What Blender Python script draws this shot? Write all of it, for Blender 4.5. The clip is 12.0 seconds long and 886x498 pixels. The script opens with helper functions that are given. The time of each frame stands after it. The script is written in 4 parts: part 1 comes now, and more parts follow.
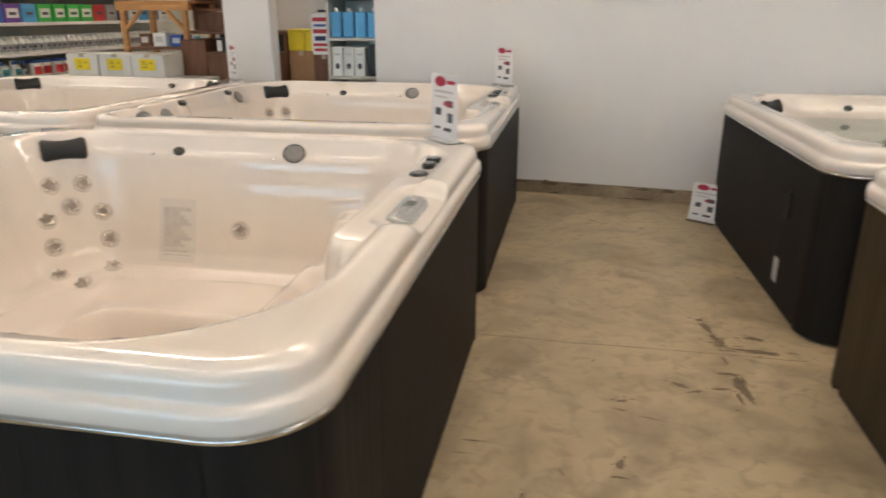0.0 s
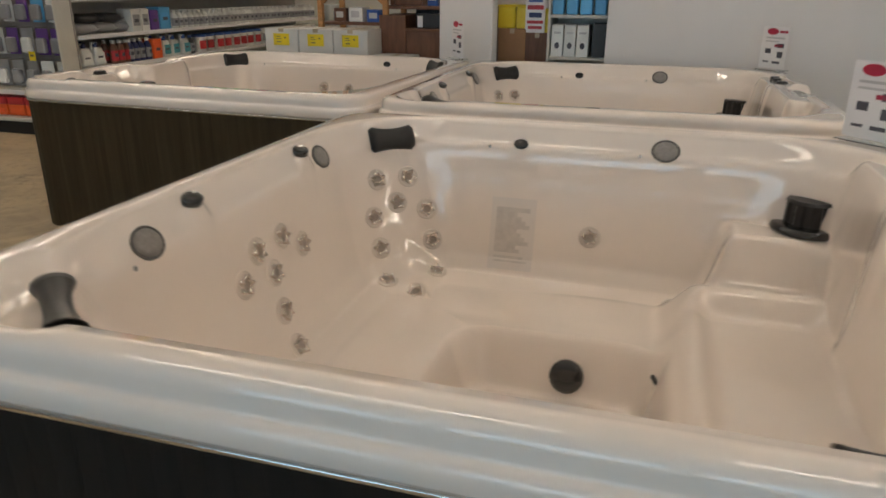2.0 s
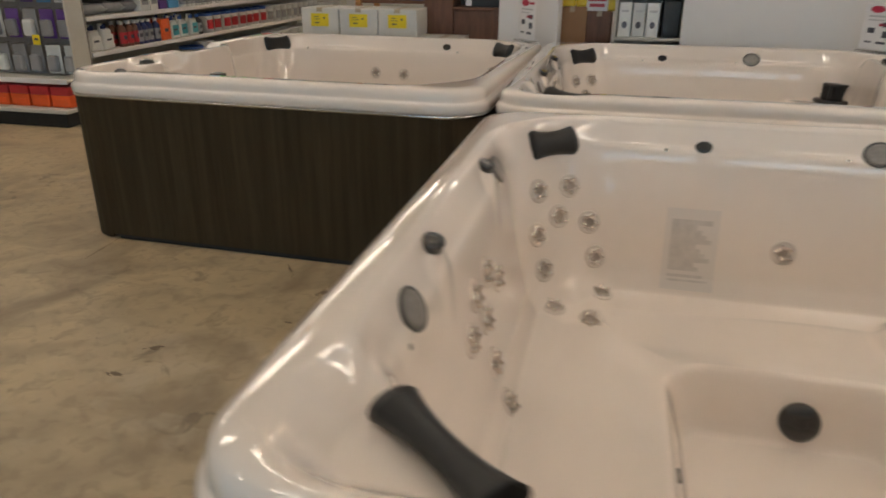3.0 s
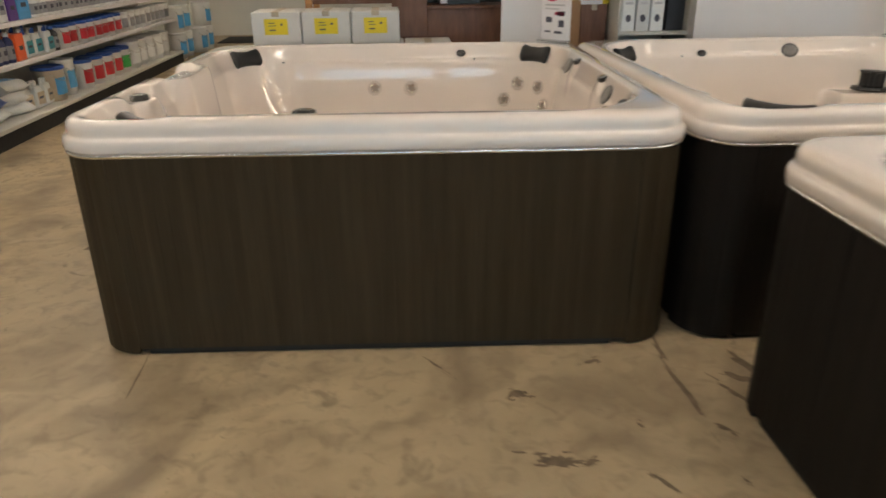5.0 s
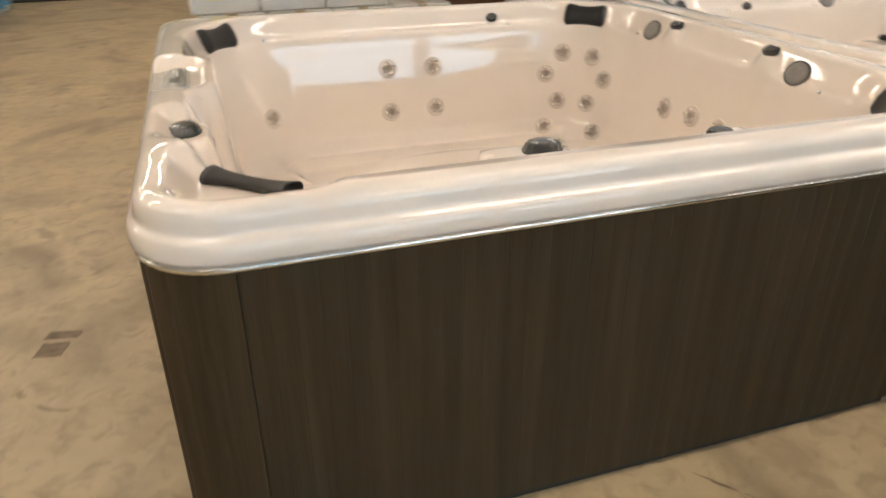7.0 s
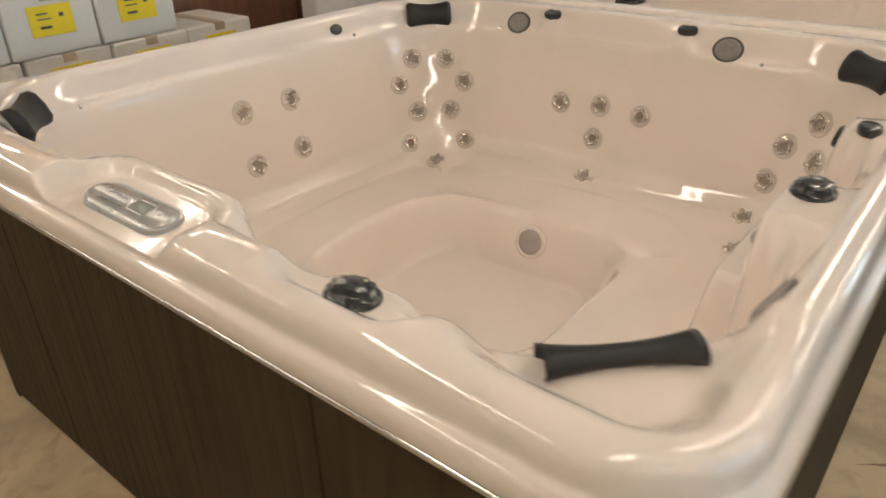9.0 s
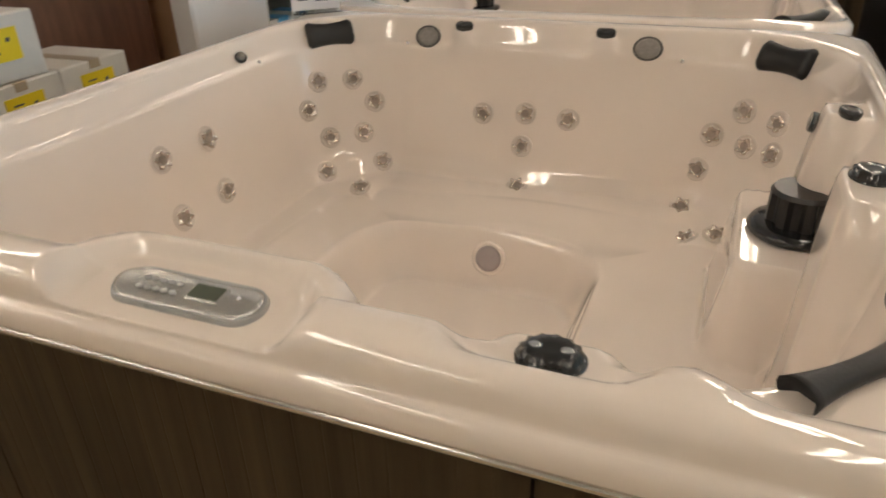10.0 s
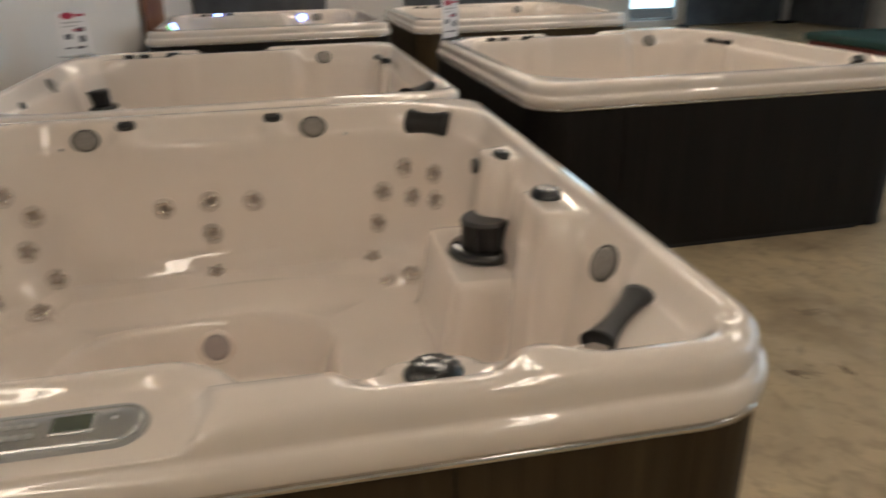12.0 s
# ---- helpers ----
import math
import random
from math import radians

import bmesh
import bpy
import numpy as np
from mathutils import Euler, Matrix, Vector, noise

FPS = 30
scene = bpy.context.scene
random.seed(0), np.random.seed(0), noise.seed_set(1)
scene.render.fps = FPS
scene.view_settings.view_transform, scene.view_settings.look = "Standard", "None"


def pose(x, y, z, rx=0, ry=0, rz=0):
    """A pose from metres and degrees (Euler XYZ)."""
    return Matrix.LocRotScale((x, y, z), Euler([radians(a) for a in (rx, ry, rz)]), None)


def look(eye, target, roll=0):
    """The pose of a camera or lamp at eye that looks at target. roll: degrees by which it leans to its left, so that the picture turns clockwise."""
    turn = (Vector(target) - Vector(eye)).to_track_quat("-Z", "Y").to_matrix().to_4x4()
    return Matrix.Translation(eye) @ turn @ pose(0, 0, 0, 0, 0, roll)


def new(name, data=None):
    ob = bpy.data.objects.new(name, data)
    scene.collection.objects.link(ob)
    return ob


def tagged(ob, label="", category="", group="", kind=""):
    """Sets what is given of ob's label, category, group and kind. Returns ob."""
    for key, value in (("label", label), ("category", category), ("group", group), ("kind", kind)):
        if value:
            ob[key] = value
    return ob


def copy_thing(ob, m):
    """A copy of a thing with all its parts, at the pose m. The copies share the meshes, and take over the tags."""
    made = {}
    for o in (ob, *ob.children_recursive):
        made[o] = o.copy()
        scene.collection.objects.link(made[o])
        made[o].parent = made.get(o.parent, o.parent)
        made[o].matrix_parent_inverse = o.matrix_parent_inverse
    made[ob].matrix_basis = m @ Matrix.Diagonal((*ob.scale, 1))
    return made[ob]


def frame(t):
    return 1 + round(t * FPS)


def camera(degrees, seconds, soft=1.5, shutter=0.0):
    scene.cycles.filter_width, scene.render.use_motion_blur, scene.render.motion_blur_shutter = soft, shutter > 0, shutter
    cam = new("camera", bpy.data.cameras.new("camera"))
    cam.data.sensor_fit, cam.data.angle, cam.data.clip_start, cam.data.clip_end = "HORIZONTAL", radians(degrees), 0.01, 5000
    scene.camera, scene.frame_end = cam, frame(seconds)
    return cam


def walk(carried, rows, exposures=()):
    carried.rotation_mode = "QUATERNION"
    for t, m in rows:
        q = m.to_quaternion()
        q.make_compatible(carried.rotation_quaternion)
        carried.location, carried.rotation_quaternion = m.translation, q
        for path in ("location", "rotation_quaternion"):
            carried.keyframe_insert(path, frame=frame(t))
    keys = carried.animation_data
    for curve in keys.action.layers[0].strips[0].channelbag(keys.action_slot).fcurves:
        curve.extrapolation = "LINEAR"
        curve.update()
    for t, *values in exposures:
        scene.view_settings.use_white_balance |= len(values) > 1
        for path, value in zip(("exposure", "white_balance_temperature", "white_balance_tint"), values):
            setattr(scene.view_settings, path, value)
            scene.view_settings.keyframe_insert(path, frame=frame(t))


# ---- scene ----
cam = camera(64.4, 12.0, soft=1.6, shutter=0.5)
PATH = [
    (0, (0.551, -0.056, 1.468), (0.202, 1.807, 0.827), 0.1),
    (0.5, (0.266, -0.036, 1.451), (-0.173, 1.802, 0.795), -0.6),
    (1, (-0.065, -0.025, 1.45), (-0.546, 1.793, 0.771), -0.3),
    (1.5, (-0.426, 0.064, 1.456), (-0.992, 1.858, 0.777), 2.4),
    (2, (-0.789, 0.098, 1.446), (-1.313, 1.897, 0.748), 0.5),
    (2.5, (-1.202, 0.169, 1.449), (-1.602, 1.99, 0.725), 1.1),
    (3, (-1.624, 0.318, 1.462), (-2.056, 2.116, 0.7), 0.3),
    (3.2, (-1.789, 0.366, 1.444), (-2.133, 2.178, 0.669), -0.5),
    (4.8, (-3.089, 0.92, 1.455), (-3.036, 2.762, 0.677), -1.8),
    (5, (-3.233, 1.026, 1.436), (-3.132, 2.867, 0.662), -0.6),
    (5.2, (-3.351, 1.169, 1.43), (-3.265, 2.996, 0.622), -1.0),
    (5.5, (-3.56, 1.354, 1.428), (-3.486, 3.187, 0.63), 1.0),
    (6, (-3.887, 1.648, 1.437), (-3.564, 3.428, 0.583), -0.1),
    (6.5, (-4.097, 1.975, 1.421), (-3.676, 3.717, 0.535), -0.4),
    (7, (-4.309, 2.259, 1.419), (-3.703, 3.933, 0.509), -0.2),
    (7.2, (-4.442, 2.366, 1.433), (-3.667, 3.967, 0.518), -2.2),
    (8.8, (-4.929, 3.268, 1.453), (-3.583, 4.398, 0.498), -2.2),
    (9, (-4.954, 3.412, 1.449), (-3.564, 4.481, 0.488), -1.2),
    (9.5, (-4.96, 3.71, 1.432), (-3.466, 4.575, 0.423), 0.2),
    (10, (-5.073, 3.924, 1.45), (-3.427, 4.553, 0.504), -1.7),
    (10.5, (-5.071, 4.076, 1.443), (-3.363, 4.537, 0.51), 0.0),
    (11, (-5.091, 4.191, 1.443), (-3.322, 4.454, 0.549), 0.3),
    (11.2, (-5.124, 4.248, 1.463), (-3.327, 4.393, 0.596), -1.0),
    (11.5, (-5.181, 4.277, 1.479), (-3.364, 4.281, 0.644), -3.2),
    (12, (-5.271, 4.249, 1.498), (-3.47, 3.848, 0.727), -1.2),
]
EXPOSURE = [(0, -0.47), (1, -1.0), (1.5, -1.14), (2.5, -1.18), (3, -1.12), (5, -0.68), (6, -0.45), (7, -0.2), (9, -0.5), (10, -0.72), (11, -0.98), (12, -1.1)]
walk(cam, [(t, look(eye, target, roll)) for t, eye, target, roll in PATH], EXPOSURE)

# ---- light ----
world = bpy.data.worlds.new("daylight")
scene.world = world
world.use_nodes = True
wn = world.node_tree.nodes
sky = wn.new("ShaderNodeTexSky")
sky.sky_type, sky.sun_disc = "NISHITA", False
sky.sun_elevation, sky.sun_rotation = radians(35), radians(160)
wn["Background"].inputs[1].default_value = 0.1
world.node_tree.links.new(sky.outputs[0], wn["Background"].inputs[0])


def area_lamp(name, place, target, width, height, watts, colour):
    lamp = bpy.data.lights.new(name, "AREA")
    lamp.shape, lamp.size, lamp.size_y, lamp.energy, lamp.color = "RECTANGLE", width, height, watts, colour
    ob = new(name, lamp)
    ob.matrix_world = look(place, target)
    return ob


area_lamp("south_window_daylight", (-1.5, -7.35, 1.7), (-1.5, 0, 1.5), 9.0, 2.3, 285, (0.50, 0.76, 1.0))
area_lamp("east_window_daylight", (9.4, -3.6, 1.5), (0, -3.0, 1.2), 1.4, 2.3, 70, (0.60, 0.82, 1.0))
TUBE_STRENGTH = 28.0

# ---- materials ----


def mat(name, colour, rough=0.5, metal=0.0, vary=0.1, scale=6.0, bump=0.0, bump_scale=60.0, coat=0.0, stretch=(1, 1, 1), second=None,
        per_object=0.0, ior=1.5, alpha_glass=False):
    m = bpy.data.materials.new(name)
    m.use_nodes = True
    nt = m.node_tree
    b = nt.nodes["Principled BSDF"]
    b.inputs["Roughness"].default_value = rough
    b.inputs["Metallic"].default_value = metal
    b.inputs["Coat Weight"].default_value = coat
    b.inputs["IOR"].default_value = ior
    if alpha_glass:
        b.inputs["Transmission Weight"].default_value = 1.0
    tc = nt.nodes.new("ShaderNodeTexCoord")
    mp = nt.nodes.new("ShaderNodeMapping")
    mp.inputs["Scale"].default_value = stretch
    nt.links.new(tc.outputs["Object"], mp.inputs[0])
    n1 = nt.nodes.new("ShaderNodeTexNoise")
    n1.inputs["Scale"].default_value, n1.inputs["Detail"].default_value = scale, 6
    nt.links.new(mp.outputs[0], n1.inputs["Vector"])
    n2 = nt.nodes.new("ShaderNodeTexNoise")
    n2.inputs["Scale"].default_value, n2.inputs["Detail"].default_value = scale * 7, 4
    nt.links.new(mp.outputs[0], n2.inputs["Vector"])
    add = nt.nodes.new("ShaderNodeMath")
    add.operation = "MULTIPLY_ADD"
    nt.links.new(n2.outputs["Fac"], add.inputs[0])
    add.inputs[1].default_value = 0.4
    nt.links.new(n1.outputs["Fac"], add.inputs[2])
    ramp = nt.nodes.new("ShaderNodeMapRange")
    ramp.inputs["From Min"].default_value, ramp.inputs["From Max"].default_value = 0.45, 0.95
    nt.links.new(add.outputs[0], ramp.inputs["Value"])
    mix = nt.nodes.new("ShaderNodeMix")
    mix.data_type = "RGBA"
    lo = second or tuple(c * (1 - vary) for c in colour)
    hi = colour if second else tuple(min(1, c * (1 + vary)) for c in colour)
    mix.inputs["A"].default_value, mix.inputs["B"].default_value = (*lo, 1), (*hi, 1)
    nt.links.new(ramp.outputs[0], mix.inputs["Factor"])
    out = mix.outputs["Result"]
    if per_object:
        info = nt.nodes.new("ShaderNodeObjectInfo")
        mr = nt.nodes.new("ShaderNodeMapRange")
        mr.inputs["To Min"].default_value, mr.inputs["To Max"].default_value = 1 - per_object, 1 + per_object
        nt.links.new(info.outputs["Random"], mr.inputs["Value"])
        hsv = nt.nodes.new("ShaderNodeHueSaturation")
        nt.links.new(mr.outputs[0], hsv.inputs["Value"])
        nt.links.new(out, hsv.inputs["Color"])
        out = hsv.outputs[0]
    nt.links.new(out, b.inputs["Base Color"])
    rr = nt.nodes.new("ShaderNodeMapRange")
    rr.inputs["To Min"].default_value, rr.inputs["To Max"].default_value = rough * 0.85, min(1, rough * 1.2)
    nt.links.new(n2.outputs["Fac"], rr.inputs["Value"])
    nt.links.new(rr.outputs[0], b.inputs["Roughness"])
    if bump:
        n3 = nt.nodes.new("ShaderNodeTexNoise")
        n3.inputs["Scale"].default_value, n3.inputs["Detail"].default_value = bump_scale, 5
        nt.links.new(mp.outputs[0], n3.inputs["Vector"])
        bp = nt.nodes.new("ShaderNodeBump")
        bp.inputs["Strength"].default_value, bp.inputs["Distance"].default_value = bump, 0.004
        nt.links.new(n3.outputs["Fac"], bp.inputs["Height"])
        nt.links.new(bp.outputs[0], b.inputs["Normal"])
    return m


def glow(name, colour, strength):
    m = bpy.data.materials.new(name)
    m.use_nodes = True
    b = m.node_tree.nodes["Principled BSDF"]
    b.inputs["Base Color"].default_value = (*colour, 1)
    b.inputs["Emission Color"].default_value = (*colour, 1)
    b.inputs["Emission Strength"].default_value = strength
    return m


def concrete():
    """Worn tan concrete: broad mottling, fine grain, hairline cracks and dark scuffs."""
    m = mat("worn_concrete", (0.50, 0.39, 0.24), 0.45, vary=0.2, scale=1.1, bump=0.12, bump_scale=40)
    nt = m.node_tree
    b = nt.nodes["Principled BSDF"]
    base = b.inputs["Base Color"].links[0].from_socket
    tc = nt.nodes.new("ShaderNodeTexCoord")

    def layer(scale, detail, lo, hi, colour, base, amount, distortion=0.0, mask_scale=0.0):
        n = nt.nodes.new("ShaderNodeTexNoise")
        n.inputs["Scale"].default_value, n.inputs["Detail"].default_value, n.inputs["Distortion"].default_value = scale, detail, distortion
        nt.links.new(tc.outputs["Object"], n.inputs["Vector"])
        r = nt.nodes.new("ShaderNodeMapRange")
        r.inputs["From Min"].default_value, r.inputs["From Max"].default_value = lo, hi
        r.inputs["To Max"].default_value = amount
        nt.links.new(n.outputs["Fac"], r.inputs["Value"])
        fac = r.outputs[0]
        if mask_scale:
            k = nt.nodes.new("ShaderNodeTexNoise")
            k.inputs["Scale"].default_value = mask_scale
            nt.links.new(tc.outputs["Object"], k.inputs["Vector"])
            kr = nt.nodes.new("ShaderNodeMapRange")
            kr.inputs["From Min"].default_value, kr.inputs["From Max"].default_value = 0.5, 0.62
            nt.links.new(k.outputs["Fac"], kr.inputs["Value"])
            mu = nt.nodes.new("ShaderNodeMath")
            mu.operation = "MULTIPLY"
            nt.links.new(fac, mu.inputs[0])
            nt.links.new(kr.outputs[0], mu.inputs[1])
            fac = mu.outputs[0]
        mix = nt.nodes.new("ShaderNodeMix")
        mix.data_type = "RGBA"
        mix.inputs["B"].default_value = (*colour, 1)
        nt.links.new(fac, mix.inputs["Factor"])
        nt.links.new(base, mix.inputs["A"])
        return mix.outputs["Result"]

    base = layer(2.1, 9, 0.46, 0.70, (0.25, 0.185, 0.115), base, 0.85, 0.8)
    base = layer(4.5, 9, 0.52, 0.66, (0.60, 0.50, 0.36), base, 0.35, 0.6, 0.8)
    base = layer(8.0, 9, 0.56, 0.70, (0.15, 0.11, 0.07), base, 0.5, 1.0, 1.1)
    base = layer(14.0, 8, 0.50, 0.68, (0.28, 0.21, 0.135), base, 0.5, 0.8)
    base = layer(5.0, 11, 0.635, 0.69, (0.10, 0.075, 0.05), base, 0.5, 1.2, 0.8)
    base = layer(30.0, 4, 0.66, 0.74, (0.14, 0.105, 0.07), base, 0.55, 0.8, 1.7)
    nt.links.new(base, b.inputs["Base Color"])
    return m


CONCRETE = concrete()
ACRYLIC = mat("cream_acrylic", (0.89, 0.795, 0.715), 0.06, vary=0.015, scale=3, coat=1.0)
SKIRT_BROWN = mat("brown_woodgrain_skirt", (0.071, 0.050, 0.027), 0.62, vary=0.3, scale=9, stretch=(3, 3, 0.12), bump=0.15, bump_scale=40, second=(0.042, 0.029, 0.0155), ior=1.2)
SKIRT_BLACK = mat("black_brown_skirt", (0.017, 0.0135, 0.011), 0.62, vary=0.3, scale=9, stretch=(3, 3, 0.12), bump=0.15, bump_scale=40, second=(0.009, 0.0072, 0.006), ior=1.3)
CHROME = mat("chrome", (0.75, 0.74, 0.72), 0.14, 1.0, vary=0.05)
STEEL = mat("brushed_jet_steel", (0.60, 0.535, 0.48), 0.14, 0.95, vary=0.25, scale=40)
JET_RING = mat("frosted_jet_ring", (0.70, 0.62, 0.55), 0.12, vary=0.05)
NOZZLE = mat("grey_nozzle", (0.34, 0.28, 0.235), 0.3, 0.4, vary=0.2, scale=60)
BLACK = mat("black_rubber", (0.012, 0.012, 0.012), 0.42, vary=0.2, scale=20, bump=0.1, bump_scale=150)
DRUM_BLACK = mat("satin_black_plastic", (0.008, 0.008, 0.009), 0.33, vary=0.1)
BEZEL = mat("dark_grey_bezel", (0.10, 0.093, 0.088), 0.3, vary=0.1)
BLACK_GLOSS = mat("glossy_black_plastic", (0.012, 0.013, 0.014), 0.12, coat=0.5)
GREY = mat("speaker_grey_mesh", (0.27, 0.25, 0.23), 0.5, vary=0.15, scale=80, bump=0.3, bump_scale=300)
SILVER = mat("silver_panel", (0.52, 0.53, 0.53), 0.24, 0.75, vary=0.08, scale=10)
PANEL_EDGE = mat("pale_grey_plastic", (0.40, 0.405, 0.40), 0.28, vary=0.05, scale=12, coat=0.3)
LCD = mat("lcd_window", (0.10, 0.115, 0.09), 0.2, vary=0.1)
WALL = mat("white_painted_wall", (0.80, 0.775, 0.76), 0.7, vary=0.03, scale=0.8, bump=0.08, bump_scale=90)
FAR_WALL = mat("pale_far_wall", (0.66, 0.66, 0.60), 0.7, vary=0.05, scale=0.8)
CEIL = mat("ceiling_white", (0.8, 0.79, 0.76), 0.8, vary=0.03)
BASE = mat("brown_vinyl_base", (0.40, 0.31, 0.20), 0.6, scale=3.5, second=(0.15, 0.105, 0.06), bump=0.2, bump_scale=30)
TUBE = glow("fluorescent_diffuser", (1.0, 0.875, 0.735), TUBE_STRENGTH)
CARD = mat("white_card", (0.82, 0.8, 0.8), 0.5, vary=0.03)
RED = mat("dark_red_print", (0.45, 0.02, 0.06), 0.5)
INK = mat("grey_ink", (0.08, 0.08, 0.10), 0.6)
PALE_INK = mat("pale_ink", (0.55, 0.54, 0.54), 0.6)
WOOD = mat("orange_pine", (0.50, 0.25, 0.09), 0.5, vary=0.25, scale=5, stretch=(1, 1, 6))
WALNUT = mat("brown_laminate", (0.17, 0.075, 0.04), 0.45, vary=0.3, scale=6, stretch=(4, 4, 0.6))
WHITE_BOX = mat("white_carton", (0.74, 0.72, 0.68), 0.7, vary=0.05, per_object=0.06)
BROWN_BOX = mat("kraft_carton", (0.36, 0.2, 0.10), 0.75, vary=0.1, per_object=0.1)
YELLOW = mat("yellow_label", (0.85, 0.66, 0.02), 0.5, vary=0.05)
SHELF = mat("cream_steel_shelf", (0.62, 0.60, 0.54), 0.45, vary=0.06)
KICK = mat("dark_kick_plate", (0.016, 0.015, 0.014), 0.75)
GREEN_COVER = mat("dark_green_vinyl", (0.02, 0.07, 0.06), 0.5, vary=0.2)
RED_SIDE = mat("dark_red_stain", (0.16, 0.03, 0.02), 0.5, vary=0.2, stretch=(1, 1, 4))
GREY_FABRIC = mat("grey_fabric", (0.12, 0.125, 0.14), 0.8, vary=0.25, scale=3, bump=0.2)
PAL = {n: mat(n + "_plastic", c, 0.35, vary=0.08, per_object=0.12) for n, c in {
    "white": (0.75, 0.75, 0.72), "blue": (0.03, 0.10, 0.38), "sky": (0.10, 0.38, 0.68), "navy": (0.02, 0.03, 0.11), "red": (0.5, 0.03, 0.04),
    "orange": (0.85, 0.13, 0.03), "green": (0.05, 0.42, 0.08), "purple": (0.14, 0.06, 0.28), "yellow": (0.8, 0.62, 0.03), "brown": (0.16, 0.07, 0.04),
    "grey": (0.3, 0.3, 0.31), "black": (0.02, 0.02, 0.022), "tan": (0.5, 0.4, 0.28), "teal": (0.05, 0.3, 0.36)}.items()}
WATER = mat("pool_water", (0.62, 0.8, 0.8), 0.03, vary=0.02, bump=0.15, bump_scale=6, ior=1.33, alpha_glass=True)
GLASS = mat("window_glass", (0.9, 0.95, 0.95), 0.02, vary=0.01, alpha_glass=True)
LED_BLUE = glow("blue_led", (0.15, 0.25, 1.0), 25.0)
LED_GREEN = glow("green_led", (0.2, 1.0, 0.3), 8.0)

# ---- building blocks ----


def mesh_of(bm, name, material, smooth=False):
    me = bpy.data.meshes.new(name)
    bm.to_mesh(me)
    bm.free()
    for m in (material if isinstance(material, (list, tuple)) else [material]):
        me.materials.append(m)
    if smooth:
        for p in me.polygons:
            p.use_smooth = True
    return me


def part(name, bm, material, parent=None, label="", smooth=False, at=None):
    ob = new(name, bm if isinstance(bm, bpy.types.Mesh) else mesh_of(bm, name, material, smooth))
    ob.parent = parent
    if at is not None:
        ob.matrix_basis = at
    return tagged(ob, label)


def thing(name, m, label, category, group="", kind=""):
    ob = new(name)
    ob.empty_display_size = 0.1
    ob.matrix_basis = m
    return tagged(ob, label, category, group, kind)


def box(x0, x1, y0, y1, z0, z1, bevel=0.0, seg=1, bm=None):
    b2 = bmesh.new()
    bmesh.ops.create_cube(b2, size=1, matrix=Matrix.LocRotScale(((x0 + x1) / 2, (y0 + y1) / 2, (z0 + z1) / 2), None, (x1 - x0, y1 - y0, z1 - z0)))
    if bevel:
        bmesh.ops.bevel(b2, geom=b2.edges[:], offset=bevel, segments=seg, affect="EDGES", profile=0.5)
    if bm is None:
        return b2
    tmp = bpy.data.meshes.new("tmp")
    b2.to_mesh(tmp)
    b2.free()
    bm.from_mesh(tmp)
    bpy.data.meshes.remove(tmp)
    return bm


def lathe(profile, n=20, bm=None, sx=1.0, sy=1.0):
    """A turned body from (radius, height) pairs; closes at both ends."""
    bm = bm or bmesh.new()
    rings = [[bm.verts.new((r * sx * math.cos(a), r * sy * math.sin(a), z)) for a in [2 * math.pi * k / n for k in range(n)]] for r, z in profile]
    for a, b in zip(rings, rings[1:]):
        for k in range(n):
            bm.faces.new((a[k], a[(k + 1) % n], b[(k + 1) % n], b[k]))
    bm.faces.new(rings[0][::-1])
    bm.faces.new(rings[-1])
    return bm


def round_rect(hx, hy, r, n_arc=14, n_side=18):
    """Points of a rounded rectangle, counter-clockwise, with even steps on sides and arcs."""
    pts = []
    for cx, cy, a0, (ex, ey) in ((hx - r, hy - r, 0, (-1, 0)), (-hx + r, hy - r, 90, (0, -1)), (-hx + r, -hy + r, 180, (1, 0)), (hx - r, -hy + r, 270, (0, 1))):
        for k in range(n_arc + 1):
            a = radians(a0 + 90 * k / n_arc)
            pts.append((cx + r * math.cos(a), cy + r * math.sin(a)))
        length = 2 * ((hx - r) if ex else (hy - r))
        x, y = pts[-1]
        for k in range(1, n_side):
            pts.append((x + ex * length * k / n_side, y + ey * length * k / n_side))
    return pts


def sdf_rr(x, y, cx, cy, hx, hy, r):
    qx, qy = np.abs(x - cx) - hx + r, np.abs(y - cy) - hy + r
    return np.hypot(np.maximum(qx, 0), np.maximum(qy, 0)) + np.minimum(np.maximum(qx, qy), 0) - r


def step(a, b, v):
    t = np.clip((v - a) / (b - a), 0, 1)
    return t * t * (3 - 2 * t)

# ---- hot tubs ----
HX, HY, RIM = 1.14, 1.125, 0.922
RAW_T = [-0.30, -0.085, -0.058, -0.020, -0.004, 0.008, 0.04, 0.085, 0.125, 0.22, 1.5]
RAW_Z = [RIM, RIM, 0.915, 0.832, 0.816, 0.72, 0.56, 0.37, 0.30, 0.28, 0.28]
FINE_T = np.arange(-0.3, 1.5, 0.002)
KERNEL = np.exp(-0.5 * (np.arange(-12, 13) / 2.0) ** 2)
FINE_Z = np.convolve(np.pad(np.interp(FINE_T, RAW_T, RAW_Z), 12, mode="edge"), KERNEL / KERNEL.sum(), mode="valid")


